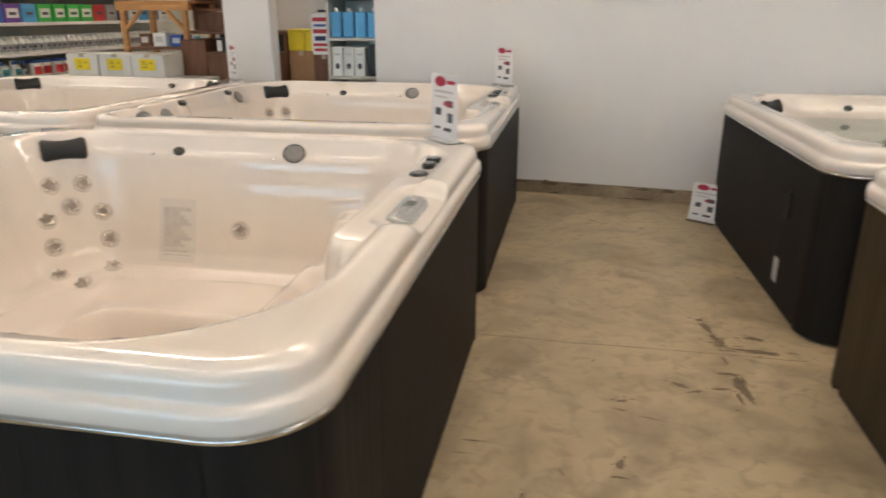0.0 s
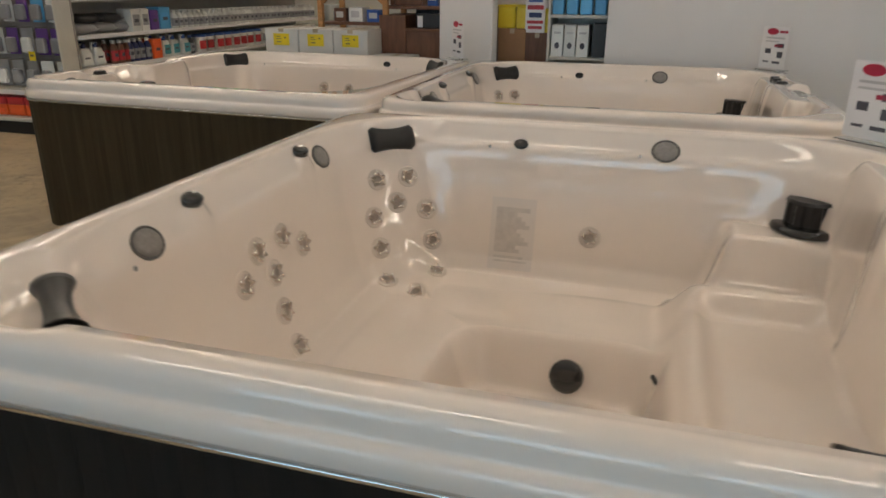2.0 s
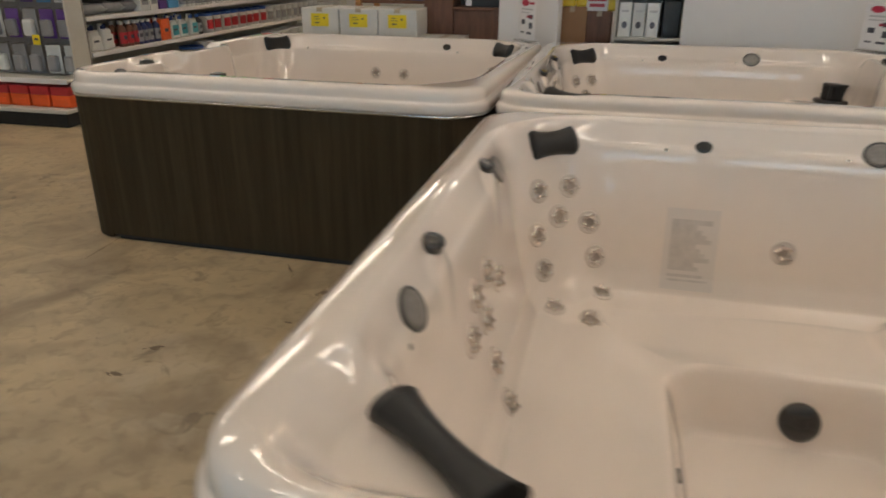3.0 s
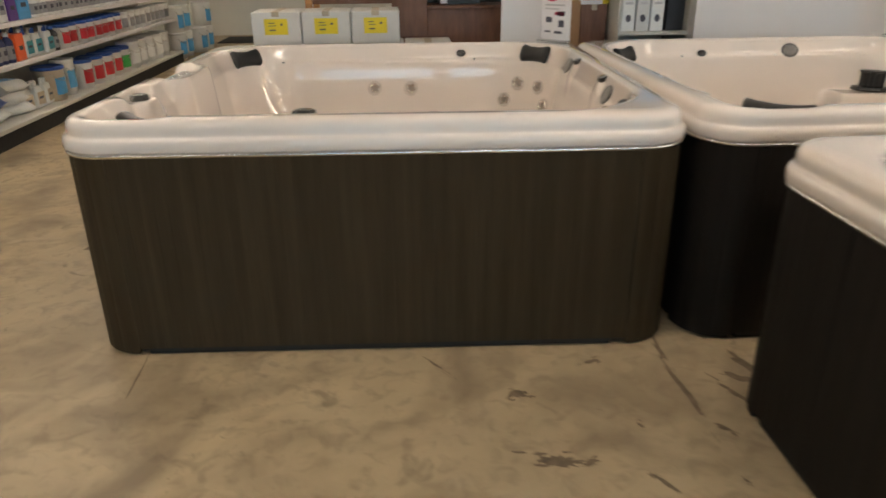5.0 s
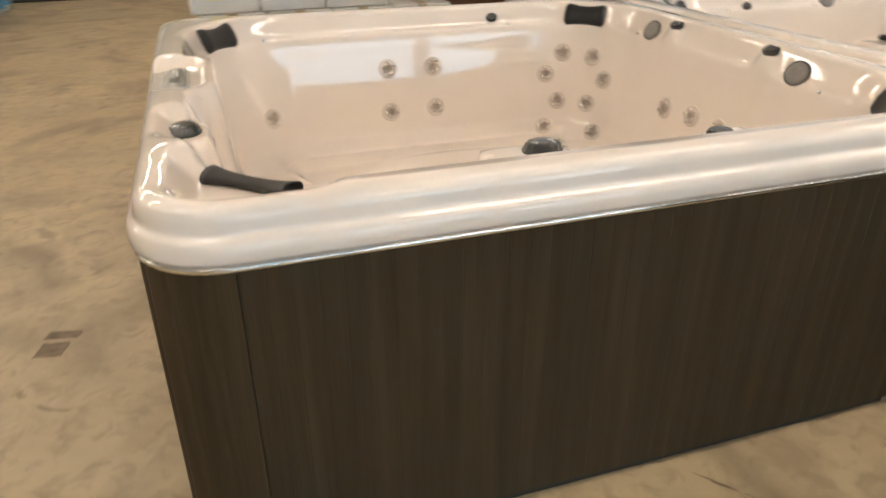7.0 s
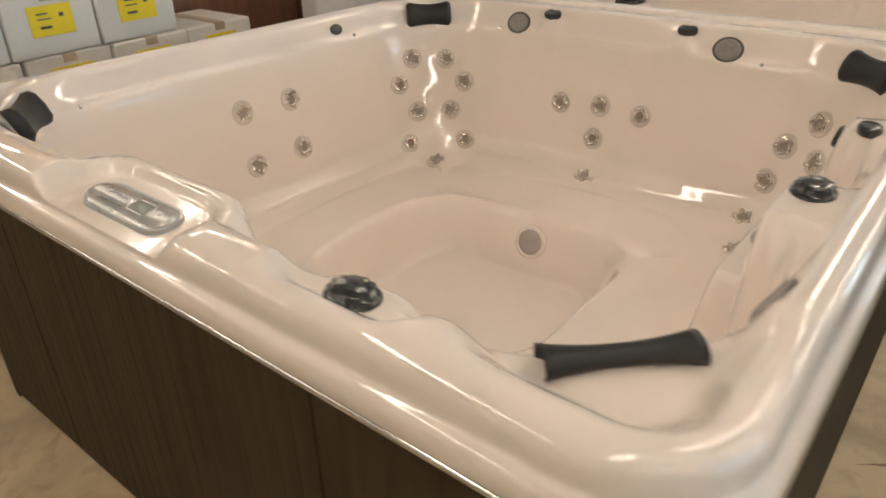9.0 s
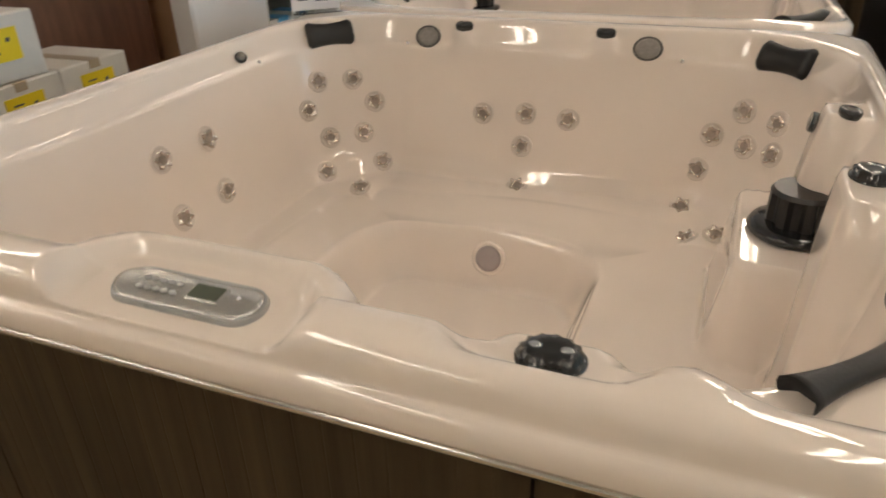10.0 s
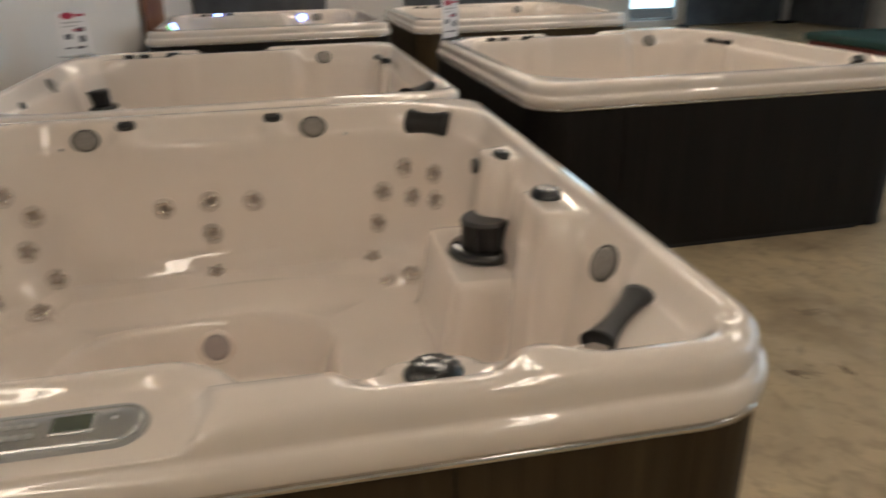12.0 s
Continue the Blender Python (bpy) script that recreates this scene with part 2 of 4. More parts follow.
class Basin:
    """The height of a tub's moulded shell over its plan."""

    def __init__(self, wells, decks, shelves=(), cuts=()):
        self.wells, self.decks, self.shelves, self.cuts = wells, decks, shelves, cuts

    def cut(self, x, y, h):
        """Recesses pressed into the rim: a tilted bed (level, slope along x)."""
        for cx, cy, hx, hy, r, level, slope, soft in self.cuts:
            w = step(0, soft, -sdf_rr(x, y, cx, cy, hx, hy, r))
            h = h + np.minimum(level + slope * (x - cx) - h, 0) * w
        return h

    def z(self, x, y):
        x, y = np.asarray(x, float), np.asarray(y, float)
        ix, iy, r = HX - 0.177, HY - 0.140, 0.38
        t = -sdf_rr(x, y, 0, 0, ix, iy, r)
        qx, qy = np.maximum(np.abs(x) - ix + r, 0), np.maximum(np.abs(y) - iy + r, 0)
        corner = 2 * qx * qy / (qx * qx + qy * qy + 1e-6)
        t = np.where(t > 0, t * (1 - 0.42 * corner), t)
        h = np.interp(t, FINE_T, FINE_Z)
        # moulded seats: shallow hollows with rounded ridges between
        ang = np.arctan2(y, x)
        h = h + 0.014 * np.cos(ang * 4 + 0.4) * step(0.14, 0.26, t) * (1 - step(0.45, 0.6, t))
        for cx, cy, hx, hy, r, level, soft in self.shelves:
            w = step(0, soft, -sdf_rr(x, y, cx, cy, hx, hy, r))
            h = h + (np.maximum(level, h) - h) * w
        for cx, cy, hx, hy, r, level, soft in self.wells:
            w = step(0, soft, -sdf_rr(x, y, cx, cy, hx, hy, r))
            h = h + (np.minimum(level, h) - h) * w
        for cx, cy, hx, hy, r, level, soft, turn in self.decks:
            c, s = math.cos(radians(turn)), math.sin(radians(turn))
            u, v = (x - cx) * c + (y - cy) * s, -(x - cx) * s + (y - cy) * c
            w = step(0, soft, -sdf_rr(u, v, 0, 0, hx, hy, r))
            h = h + np.where(h < level, (level - h) * w, 0)
        return self.cut(x, y, h)

    def seat(self, x, y, up=(0, 0, 1)):
        """A pose on the shell, with z along its normal and x level."""
        e = 0.006
        z0 = float(self.z(x, y))
        gx = float(self.z(x + e, y) - self.z(x - e, y)) / (2 * e)
        gy = float(self.z(x, y + e) - self.z(x, y - e)) / (2 * e)
        n = Vector((-gx, -gy, 1)).normalized()
        side = Vector((0, 0, 1)).cross(n)
        side = side.normalized() if side.length > 0.05 else Vector((1, 0, 0))
        m = Matrix((side, n.cross(side), n)).transposed().to_4x4()
        m.translation = (x, y, z0)
        return m

    def wall(self, x, y, dx, dy, z):
        """The pose where a level line from (x, y) along (dx, dy) meets the shell at height z."""
        k = np.arange(0, 1.4, 0.004)
        h = self.z(x + dx * k, y + dy * k)
        hit = int(np.argmax(h > z))
        return self.seat(x + dx * k[hit], y + dy * k[hit])


def shell_mesh(basin, fine=True):
    out = round_rect(HX, HY, 0.19, *((16, 90) if fine else (10, 16)))
    rim = [(0.016, 0.8035), (0.006, 0.805), (0.000, 0.809), (-0.002, 0.815), (-0.002, 0.834), (0.0005, 0.845), (0.004, 0.851), (0.009, 0.855), (0.0135, 0.8575), (0.0165, 0.861), (0.0175, 0.866),
           (0.0178, 0.874), (0.0182, 0.886), (0.0205, 0.897), (0.027, 0.908), (0.039, 0.9155), (0.058, 0.920), (0.084, RIM)]
    verts, rows = [], []
    n = len(out)
    for o, z in rim:
        # each rim line is the outline drawn in by o
        line = round_rect(HX - o, HY - o, 0.19 - o, *((16, 90) if fine else (10, 16)))
        lx, ly = np.array(line).T
        lz = basin.cut(lx, ly, np.full(n, z)) if z > 0.84 else np.full(n, z)
        verts += list(zip(lx, ly, lz))
    last = np.array(verts[-n:])[:, :2]
    s = np.concatenate([np.linspace(0.004, 0.27, 66 if fine else 30), np.linspace(0.28, 0.97, 74 if fine else 30)])
    for k in s:
        xy = last * (1 - k)
        zz = basin.z(xy[:, 0], xy[:, 1])
        verts += [(a, b, c) for (a, b), c in zip(xy, zz)]
    verts.append((0, 0, float(basin.z(0, 0))))
    count = len(rim) + len(s)
    faces = [(r * n + k, r * n + (k + 1) % n, (r + 1) * n + (k + 1) % n, (r + 1) * n + k) for r in range(count - 1) for k in range(n)]
    faces += [((count - 1) * n + k, (count - 1) * n + (k + 1) % n, len(verts) - 1) for k in range(n)]
    me = bpy.data.meshes.new("shell")
    me.from_pydata(verts, [], faces)
    me.materials.append(ACRYLIC)
    for p in me.polygons:
        p.use_smooth = True
    return me


def ring_strip(hx, hy, r, profile):
    """A closed band round the tub from (inset, height) pairs."""
    bm = bmesh.new()
    rows = [[bm.verts.new((x, y, z)) for x, y in round_rect(hx - o, hy - o, r - o, 10, 12)] for o, z in profile]
    n = len(rows[0])
    for a, b in zip(rows, rows[1:] + rows[:1]):
        for k in range(n):
            bm.faces.new((a[k], a[(k + 1) % n], b[(k + 1) % n], b[k]))
    return bm


def grooved_panel(length, height, pitch=0.05, depth=0.0010, thick=0.02):
    """A skirt panel in its own plane: x along, y outwards, z up, with V grooves."""
    xs = [(-length / 2, 0.0)]
    count = max(1, round(length / pitch))
    for k in range(1, count):
        c = -length / 2 + length * k / count
        xs += [(c - 0.0025, 0.0), (c, -depth), (c + 0.0025, 0.0)]
    xs.append((length / 2, 0.0))
    line = xs + [(length / 2, -thick), (-length / 2, -thick)]
    bm = bmesh.new()
    lo = [bm.verts.new((x, y, 0)) for x, y in line]
    hi = [bm.verts.new((x, y, height)) for x, y in line]
    n = len(line)
    for k in range(n):
        bm.faces.new((lo[k], lo[(k + 1) % n], hi[(k + 1) % n], hi[k]))
    bm.faces.new(lo[::-1])
    bm.faces.new(hi)
    bmesh.ops.recalc_face_normals(bm, faces=bm.faces[:])
    return bm


def corner_panel(r, height, thick=0.02):
    bm = bmesh.new()
    line = []
    steps = 24
    for k in range(steps + 1):
        a = radians(90 * k / steps)
        rr = r - (0.002 if k % 6 == 0 and 0 < k < steps else 0)
        line.append((rr * math.cos(a), rr * math.sin(a)))
    line += [((r - thick) * math.cos(radians(a)), (r - thick) * math.sin(radians(a))) for a in range(90, -1, -15)]
    lo = [bm.verts.new((x, y, 0)) for x, y in line]
    hi = [bm.verts.new((x, y, height)) for x, y in line]
    n = len(line)
    for k in range(n):
        bm.faces.new((lo[k], lo[(k + 1) % n], hi[(k + 1) % n], hi[k]))
    bmesh.ops.recalc_face_normals(bm, faces=bm.faces[:])
    return bm


def jet_mesh():
    """A massage jet: frosted ring, five-pointed steel star with turned-up tips, grey nozzle."""
    bm = bmesh.new()
    n = 40
    turn = [2 * math.pi * k / n for k in range(n)]
    rows = [[bm.verts.new((r * math.cos(a), r * math.sin(a), z)) for a in turn] for r, z in ((0.036, 0.0), (0.0355, 0.0025), (0.032, 0.004), (0.030, 0.003))]
    for base, amp, z, tip in ((0.0185, 0.0085, 0.003, 0.0), (0.018, 0.0085, 0.010, 0.006), (0.0155, 0.0065, 0.0115, 0.006), (0.0125, 0.001, 0.009, 0.0), (0.0105, 0.0, 0.0065, 0.0), (0.004, 0.0, 0.008, 0.0)):
        row = []
        for a in turn:
            w = 0.5 + 0.5 * math.cos(5 * a)
            r = base + amp * w ** 1.6
            row.append(bm.verts.new((r * math.cos(a), r * math.sin(a), z + tip * w * w)))
        rows.append(row)
    for i, (a, b) in enumerate(zip(rows, rows[1:])):
        for k in range(n):
            f = bm.faces.new((a[k], a[(k + 1) % n], b[(k + 1) % n], b[k]))
            f.material_index = 0 if i < 4 else (2 if i >= 7 else 1)
            f.smooth = True
    f = bm.faces.new(rows[-1])
    f.material_index = 2
    return mesh_of(bm, "jet", [JET_RING, STEEL, NOZZLE])


def pillow_mesh(w=0.195, h=0.118, t=0.048):
    """A head cushion, waisted in the middle, thicker at its ends."""
    bm = bmesh.new()
    nu, nv = 14, 12
    rows = []
    for i in range(nu + 1):
        u = -1 + 2 * i / nu
        hh, tt = h / 2 * (0.74 + 0.26 * u * u), t * (0.75 + 0.25 * u * u)
        edge = 1 - 0.25 * max(0, abs(u) - 0.86) / 0.14
        row = []
        for j in range(nv):
            a = 2 * math.pi * j / nv
            row.append(bm.verts.new((u * w / 2, hh * edge * math.copysign(abs(math.cos(a)) ** 0.6, math.cos(a)), max(-0.012, tt * edge * math.copysign(abs(math.sin(a)) ** 0.7, math.sin(a))))))
        rows.append(row)
    for a, b in zip(rows, rows[1:]):
        for j in range(nv):
            bm.faces.new((a[j], a[(j + 1) % nv], b[(j + 1) % nv], b[j]))
    bm.faces.new(rows[0])
    bm.faces.new(rows[-1][::-1])
    bmesh.ops.recalc_face_normals(bm, faces=bm.faces[:])
    return mesh_of(bm, "pillow", BLACK, True)


def bar_mesh(length=0.22):
    """A grab bar with flared hollow ends."""
    bm = bmesh.new()
    rows, n = [], 14
    for i in range(17):
        u = -1 + 2 * i / 16
        r = 0.024 + 0.015 * abs(u) ** 2.2
        lift = 0.016
        rows.append([bm.verts.new((u * length / 2, r * 0.84 * math.cos(2 * math.pi * k / n), lift + r * 0.54 * math.sin(2 * math.pi * k / n))) for k in range(n)])
    for a, b in zip(rows, rows[1:]):
        for k in range(n):
            bm.faces.new((a[k], a[(k + 1) % n], b[(k + 1) % n], b[k]))
    for row, inward in ((rows[0], 1), (rows[-1], -1)):
        c = sum((v.co for v in row), Vector()) / n
        inner = [bm.verts.new(c + (v.co - c) * 0.7 + Vector((inward * 0.02, 0, 0))) for v in row]
        for k in range(n):
            bm.faces.new((row[k], row[(k + 1) % n], inner[(k + 1) % n], inner[k]))
        bm.faces.new(inner)
    bmesh.ops.recalc_face_normals(bm, faces=bm.faces[:])
    return mesh_of(bm, "grab_bar", BLACK, True)


def speaker_meshes():
    ring = mesh_of(lathe([(0.047, -0.004), (0.048, 0.006), (0.043, 0.009), (0.040, 0.006)], 28), "bezel", BEZEL, True)
    face = mesh_of(lathe([(0.040, 0.0), (0.040, 0.007), (0.030, 0.010), (0.008, 0.011)], 28), "grille", GREY, True)
    return ring, face


def valve_mesh():
    return mesh_of(lathe([(0.034, -0.006), (0.034, 0.010), (0.030, 0.015), (0.012, 0.013)], 24, sx=1.1, sy=0.8), "air_valve", BLACK_GLOSS, True)


def knob_meshes():
    """A large diverter knob: lobed black cap on a flange, two pale inserts."""
    bm = bmesh.new()
    n = 36
    rows = []
    for r, z, amp in ((0.062, 0.0, 0), (0.062, 0.008, 0), (0.055, 0.012, 0), (0.052, 0.014, 0.0035), (0.050, 0.030, 0.0035), (0.040, 0.036, 0.002), (0.015, 0.034, 0)):
        rows.append([bm.verts.new(((r + amp * math.cos(12 * 2 * math.pi * k / n)) * math.cos(2 * math.pi * k / n), (r + amp * math.cos(12 * 2 * math.pi * k / n)) * math.sin(2 * math.pi * k / n), z)) for k in range(n)])
    for a, b in zip(rows, rows[1:]):
        for k in range(n):
            bm.faces.new((a[k], a[(k + 1) % n], b[(k + 1) % n], b[k]))
    bm.faces.new(rows[-1])
    cap = mesh_of(bm, "diverter_knob", BLACK_GLOSS, True)
    insert = mesh_of(lathe([(0.012, 0.0), (0.012, 0.004), (0.008, 0.006)], 14), "insert", SILVER, True)
    return cap, insert


def filter_parts():
    """A skimmer basket: wide flange, ribbed drum."""
    flange = mesh_of(lathe([(0.116, 0.0), (0.120, 0.010), (0.112, 0.026), (0.10, 0.030), (0.08, 0.033)], 32), "flange", BLACK_GLOSS, True)
    bm = bmesh.new()
    n = 48
    rows = []
    for r, z in ((0.080, 0.03), (0.078, 0.115), (0.079, 0.118), (0.072, 0.130), (0.02, 0.132)):
        rows.append([bm.verts.new(((r - (0.011 if k % 6 > 2 and z <= 0.116 else 0)) * math.cos(2 * math.pi * k / n), (r - (0.011 if k % 6 > 2 and z <= 0.116 else 0)) * math.sin(2 * math.pi * k / n), z)) for k in range(n)])
    for a, b in zip(rows, rows[1:]):
        for k in range(n):
            bm.faces.new((a[k], a[(k + 1) % n], b[(k + 1) % n], b[k]))
    bm.faces.new(rows[-1])
    return flange, mesh_of(bm, "drum", DRUM_BLACK)


def stadium(w, h, z0, z1, inset=0.0, n=12):
    bm = bmesh.new()
    pts = round_rect(w / 2, h / 2, h / 2 - 0.001, n, 2)
    top = [((x * (1 - inset / (w / 2))), y * (1 - inset / (h / 2))) for x, y in pts]
    lo, hi = [bm.verts.new((x, y, z0)) for x, y in pts], [bm.verts.new((x, y, z1)) for x, y in top]
    for k in range(len(pts)):
        bm.faces.new((lo[k], lo[(k + 1) % len(pts)], hi[(k + 1) % len(pts)], hi[k]))
    bm.faces.new(hi)
    return bm


def crowned(w, h, z0, rise, n=12, rings=6):
    """A rounded plate, arched across its width."""
    bm = bmesh.new()
    pts = round_rect(w / 2, h / 2, h / 2 - 0.001, n, 6)
    rows = [[bm.verts.new((x, y, z0 - 0.004)) for x, y in pts]]
    for q in range(rings):
        k = 1 - q / rings
        rows.append([bm.verts.new((x * (1 - (1 - k) * 0.3), y * k, z0 + rise * (1 - (2 * y * k / h) ** 2))) for x, y in pts])
    for a, b in zip(rows, rows[1:]):
        for k in range(len(pts)):
            f = bm.faces.new((a[k], a[(k + 1) % len(pts)], b[(k + 1) % len(pts)], b[k]))
            f.smooth = True
    bm.faces.new(rows[-1])
    return bm


JET, PILLOW, BAR, VALVE = jet_mesh(), pillow_mesh(), bar_mesh(), valve_mesh()
SPK_RING, SPK_FACE = speaker_meshes()
KNOB, INSERT = knob_meshes()
FLANGE, DRUM = filter_parts()
DRAIN_RING = mesh_of(lathe([(0.056, -0.004), (0.056, 0.006), (0.046, 0.010), (0.042, 0.006)], 28), "drain_ring", ACRYLIC, True)
DRAIN_FACE = mesh_of(lathe([(0.042, 0.0), (0.042, 0.009), (0.03, 0.012), (0.01, 0.012)], 28), "drain_cover", mat("pinkish_grey_plastic", (0.42, 0.36, 0.35), 0.35), True)
SUCTION = mesh_of(lathe([(0.062, -0.004), (0.060, 0.020), (0.045, 0.032), (0.012, 0.034)], 28), "suction_cover", BLACK_GLOSS, True)
SLOT = mesh_of(stadium(0.055, 0.018, -0.002, 0.006, 0.002), "return_slot", BLACK)


def panel(root, m):
    body = part("control_panel", stadium(0.285, 0.090, -0.006, 0.007, 0.004), PANEL_EDGE, root, "silver topside control panel", at=m)
    part("face_plate", crowned(0.268, 0.074, 0.0065, 0.0075), SILVER, body)
    part("bezel", box(0.008, 0.070, -0.018, 0.020, 0.010, 0.0150, 0.0015), SILVER, body)
    part("display", box(0.012, 0.066, -0.014, 0.016, 0.0146, 0.0158, 0.0004), LCD, body)
    for r in range(2):
        for k in range(5):
            part("button", lathe([(0.0062, 0.0), (0.0062, 0.0022), (0.004, 0.0032)], 12, sx=1.1, sy=0.8), PANEL_EDGE, body, at=pose(-0.080 + 0.016 * k, -0.013 + 0.021 * r, 0.0128))
    part("status_lens", lathe([(0.004, 0.0), (0.004, 0.002), (0.002, 0.003)], 10), PALE_INK, body, at=pose(0.095, 0.004, 0.0118))


def tub(label, place, basin, fittings, skirt, fine=True, group="display hot tubs", seam=0.60):
    root = thing("hot_tub", place, label, "hot tub", group)
    part("shell", shell_mesh(basin, fine), None, root, "glossy cream acrylic shell with moulded seats")
    part("trim_strip", ring_strip(HX - 0.002, HY - 0.002, 0.188, [(0.03, 0.788), (0.007, 0.788), (0.001, 0.791), (0.0, 0.796), (0.001, 0.801), (0.007, 0.804), (0.03, 0.804)]), CHROME, root, "thin chrome trim strip", True)
    hx, hy, r, h = HX - 0.010, HY - 0.010, 0.18, 0.758
    for k, (px, py, turn, length) in enumerate(((0, -hy, 180, 2 * (hx - r)), (hx, 0, 270, 2 * (hy - r)), (0, hy, 0, 2 * (hx - r)), (-hx, 0, 90, 2 * (hy - r)))):
        # the two long service sides are split by upright seams
        cuts = [-length / 2, -seam, seam, length / 2] if k % 2 else [-length / 2, length / 2]
        for a, b in zip(cuts, cuts[1:]):
            part("skirt_panel", grooved_panel(b - a - 0.005, h), skirt, root, at=pose(px, py, 0.030, 0, 0, turn) @ pose((a + b) / 2, 0, 0))
        part("base_rail", box(-length / 2 + 0.06, length / 2 - 0.03, -0.03, -0.012, 0.0, 0.032, 0.003), KICK, root, "black plastic base rail", at=pose(px, py, 0, 0, 0, turn))
    cm = mesh_of(corner_panel(r, h + 0.02), "corner_panel", skirt)
    for sx, sy, turn in ((1, 1, 0), (-1, 1, 90), (-1, -1, 180), (1, -1, 270)):
        part("corner_panel", cm, None, root, at=pose(sx * (hx - r), sy * (hy - r), 0.010, 0, 0, turn))
    part("base_pan", ring_strip(hx - 0.035, hy - 0.035, 0.13, [(0.0, 0.0), (0.0, 0.03), (0.05, 0.03), (0.05, 0.0)]), KICK, root, "black plastic base pan")
    part("liner", ring_strip(hx - 0.022, hy - 0.022, 0.138, [(0.0, 0.03), (0.0, 0.788), (0.01, 0.788), (0.01, 0.03)]), KICK, root)
    for kind, m in fittings:
        if kind == "jet":
            part("jet", JET, None, root, at=m @ pose(0, 0, 0, 0, 0, 37 * len(root.children)) @ Matrix.Scale(1.25, 4))
        elif kind == "pillow":
            part("pillow", PILLOW, None, root, "black head cushion", at=m)
        elif kind == "bar":
            part("grab_bar", BAR, None, root, "black moulded grab bar", at=m)
        elif kind == "valve":
            part("air_valve", VALVE, None, root, at=m)
        elif kind == "dot":
            part("air_valve", VALVE, None, root, at=m @ Matrix.Scale(0.8, 4))
        elif kind == "speaker":
            sp = part("speaker", SPK_RING, None, root, "grey oval pop-up speaker", at=m @ Matrix.Diagonal((1.15, 0.95, 1, 1)))
            part("grille", SPK_FACE, None, sp)
        elif kind == "knob":
            kb = part("diverter_knob", KNOB, None, root, "black diverter knob with silver inserts", at=m @ Matrix.Diagonal((0.78, 0.66, 0.62, 1)))
            for a in (-1, 1):
                part("insert", INSERT, None, kb, at=pose(0.028 * a, 0, 0.031))
        elif kind == "filter":
            fl = part("skimmer_filter", FLANGE, None, root, "black ribbed skimmer filter", at=m @ Matrix.Diagonal((1.1, 1.1, 0.95, 1)))
            part("drum", DRUM, None, fl)
        elif kind == "drain":
            dr = part("suction_fitting", DRAIN_RING, None, root, at=m @ Matrix.Scale(1.15, 4))
            part("cover", DRAIN_FACE, None, dr)
        elif kind == "suction":
            part("suction_cover", SUCTION, None, root, "black domed suction cover", at=m)
        elif kind == "panel":
            panel(root, m)
        elif kind == "slot":
            part("return_slot", SLOT, None, root, at=m)
        elif kind == "screw":
            part("sensor_button", INSERT, None, root, at=m @ Matrix.Scale(0.55, 4))
    return root


def flat(x, y, z, turn=0, tip=0):
    return pose(x, y, z, 0, 0, turn) @ pose(0, 0, 0, tip, 0, 0)


# the tub with corner seats and a side panel
basin_c = Basin(
    wells=[(0.02, 0.06, 0.435, 0.46, 0.24, 0.07, 0.10)],
    shelves=[(0.18, -0.95, 0.32, 0.25, 0.10, 0.57, 0.07)],
    decks=[(-1.04, 0.048, 0.165, 0.315, 0.16, 0.912, 0.060, 0), (-1.02, -0.52, 0.13, 0.15, 0.10, 0.884, 0.09, 0), (-1.0, -1.0, 0.42, 0.24, 0.10, 0.866, 0.11, -45),
           (-0.30, -1.045, 0.155, 0.175, 0.08, 0.900, 0.05, 0), (0.25, -1.03, 0.14, 0.17, 0.10, 0.888, 0.07, 0),
           (1.00, 0.348, 0.052, 0.066, 0.05, 0.886, 0.05, 0), (1.00, -0.223, 0.052, 0.066, 0.05, 0.886, 0.05, 0)],
    cuts=[(-0.875, -0.875, 0.205, 0.205, 0.14, 0.862, 0.0, 0.09), (-1.07, 0.048, 0.122, 0.240, 0.125, 0.878, 0.13, 0.028), (-0.99, -0.515, 0.105, 0.16, 0.08, 0.884, 0.0, 0.06)])


def on(basin, kind, *spots):
    return [(kind, basin.seat(x, y)) for x, y in spots]


fc = on(basin_c, "jet", (-0.133, 0.965), (0.092, 0.964), (0.093, 0.923), (-0.135, 0.922))
fc += on(basin_c, "jet", (0.762, 0.914), (0.872, 0.808), (0.68, 0.925), (0.893, 0.721), (0.718, 0.854), (0.825, 0.748), (0.647, 0.845), (0.827, 0.668), (0.638, 0.685))
fc += on(basin_c, "jet", (0.924, 0.239), (0.927, 0.058), (0.925, -0.115), (0.897, 0.064), (0.834, 0.062))
fc += on(basin_c, "jet", (0.904, -0.752), (0.814, -0.862), (0.915, -0.656), (0.848, -0.773), (0.769, -0.858), (0.89, -0.622), (0.836, -0.587), (0.64, -0.626), (0.65, -0.722))
fc += on(basin_c, "jet", (-0.698, 0.882))
fc += on(basin_c, "pillow", (-0.90, 0.868), (0.868, 0.903), (0.904, -0.859))
fc += on(basin_c, "speaker", (0.990, 0.501), (0.990, -0.385), (-0.577, -1.005)) + on(basin_c, "dot", (0.41, 1.017))
fc += [("valve", flat(1.008, 0.348, 0.890, 90, -22)), ("valve", flat(1.009, -0.223, 0.890, 90, -22)), ("valve", flat(0.205, -0.975, 0.888, 10, 4))]
fc += on(basin_c, "valve", (0.285, -0.912))
fc += on(basin_c, "screw", (0.973, 0.590), (0.970, -0.513), (0.494, 0.998), (-0.694, 0.979))
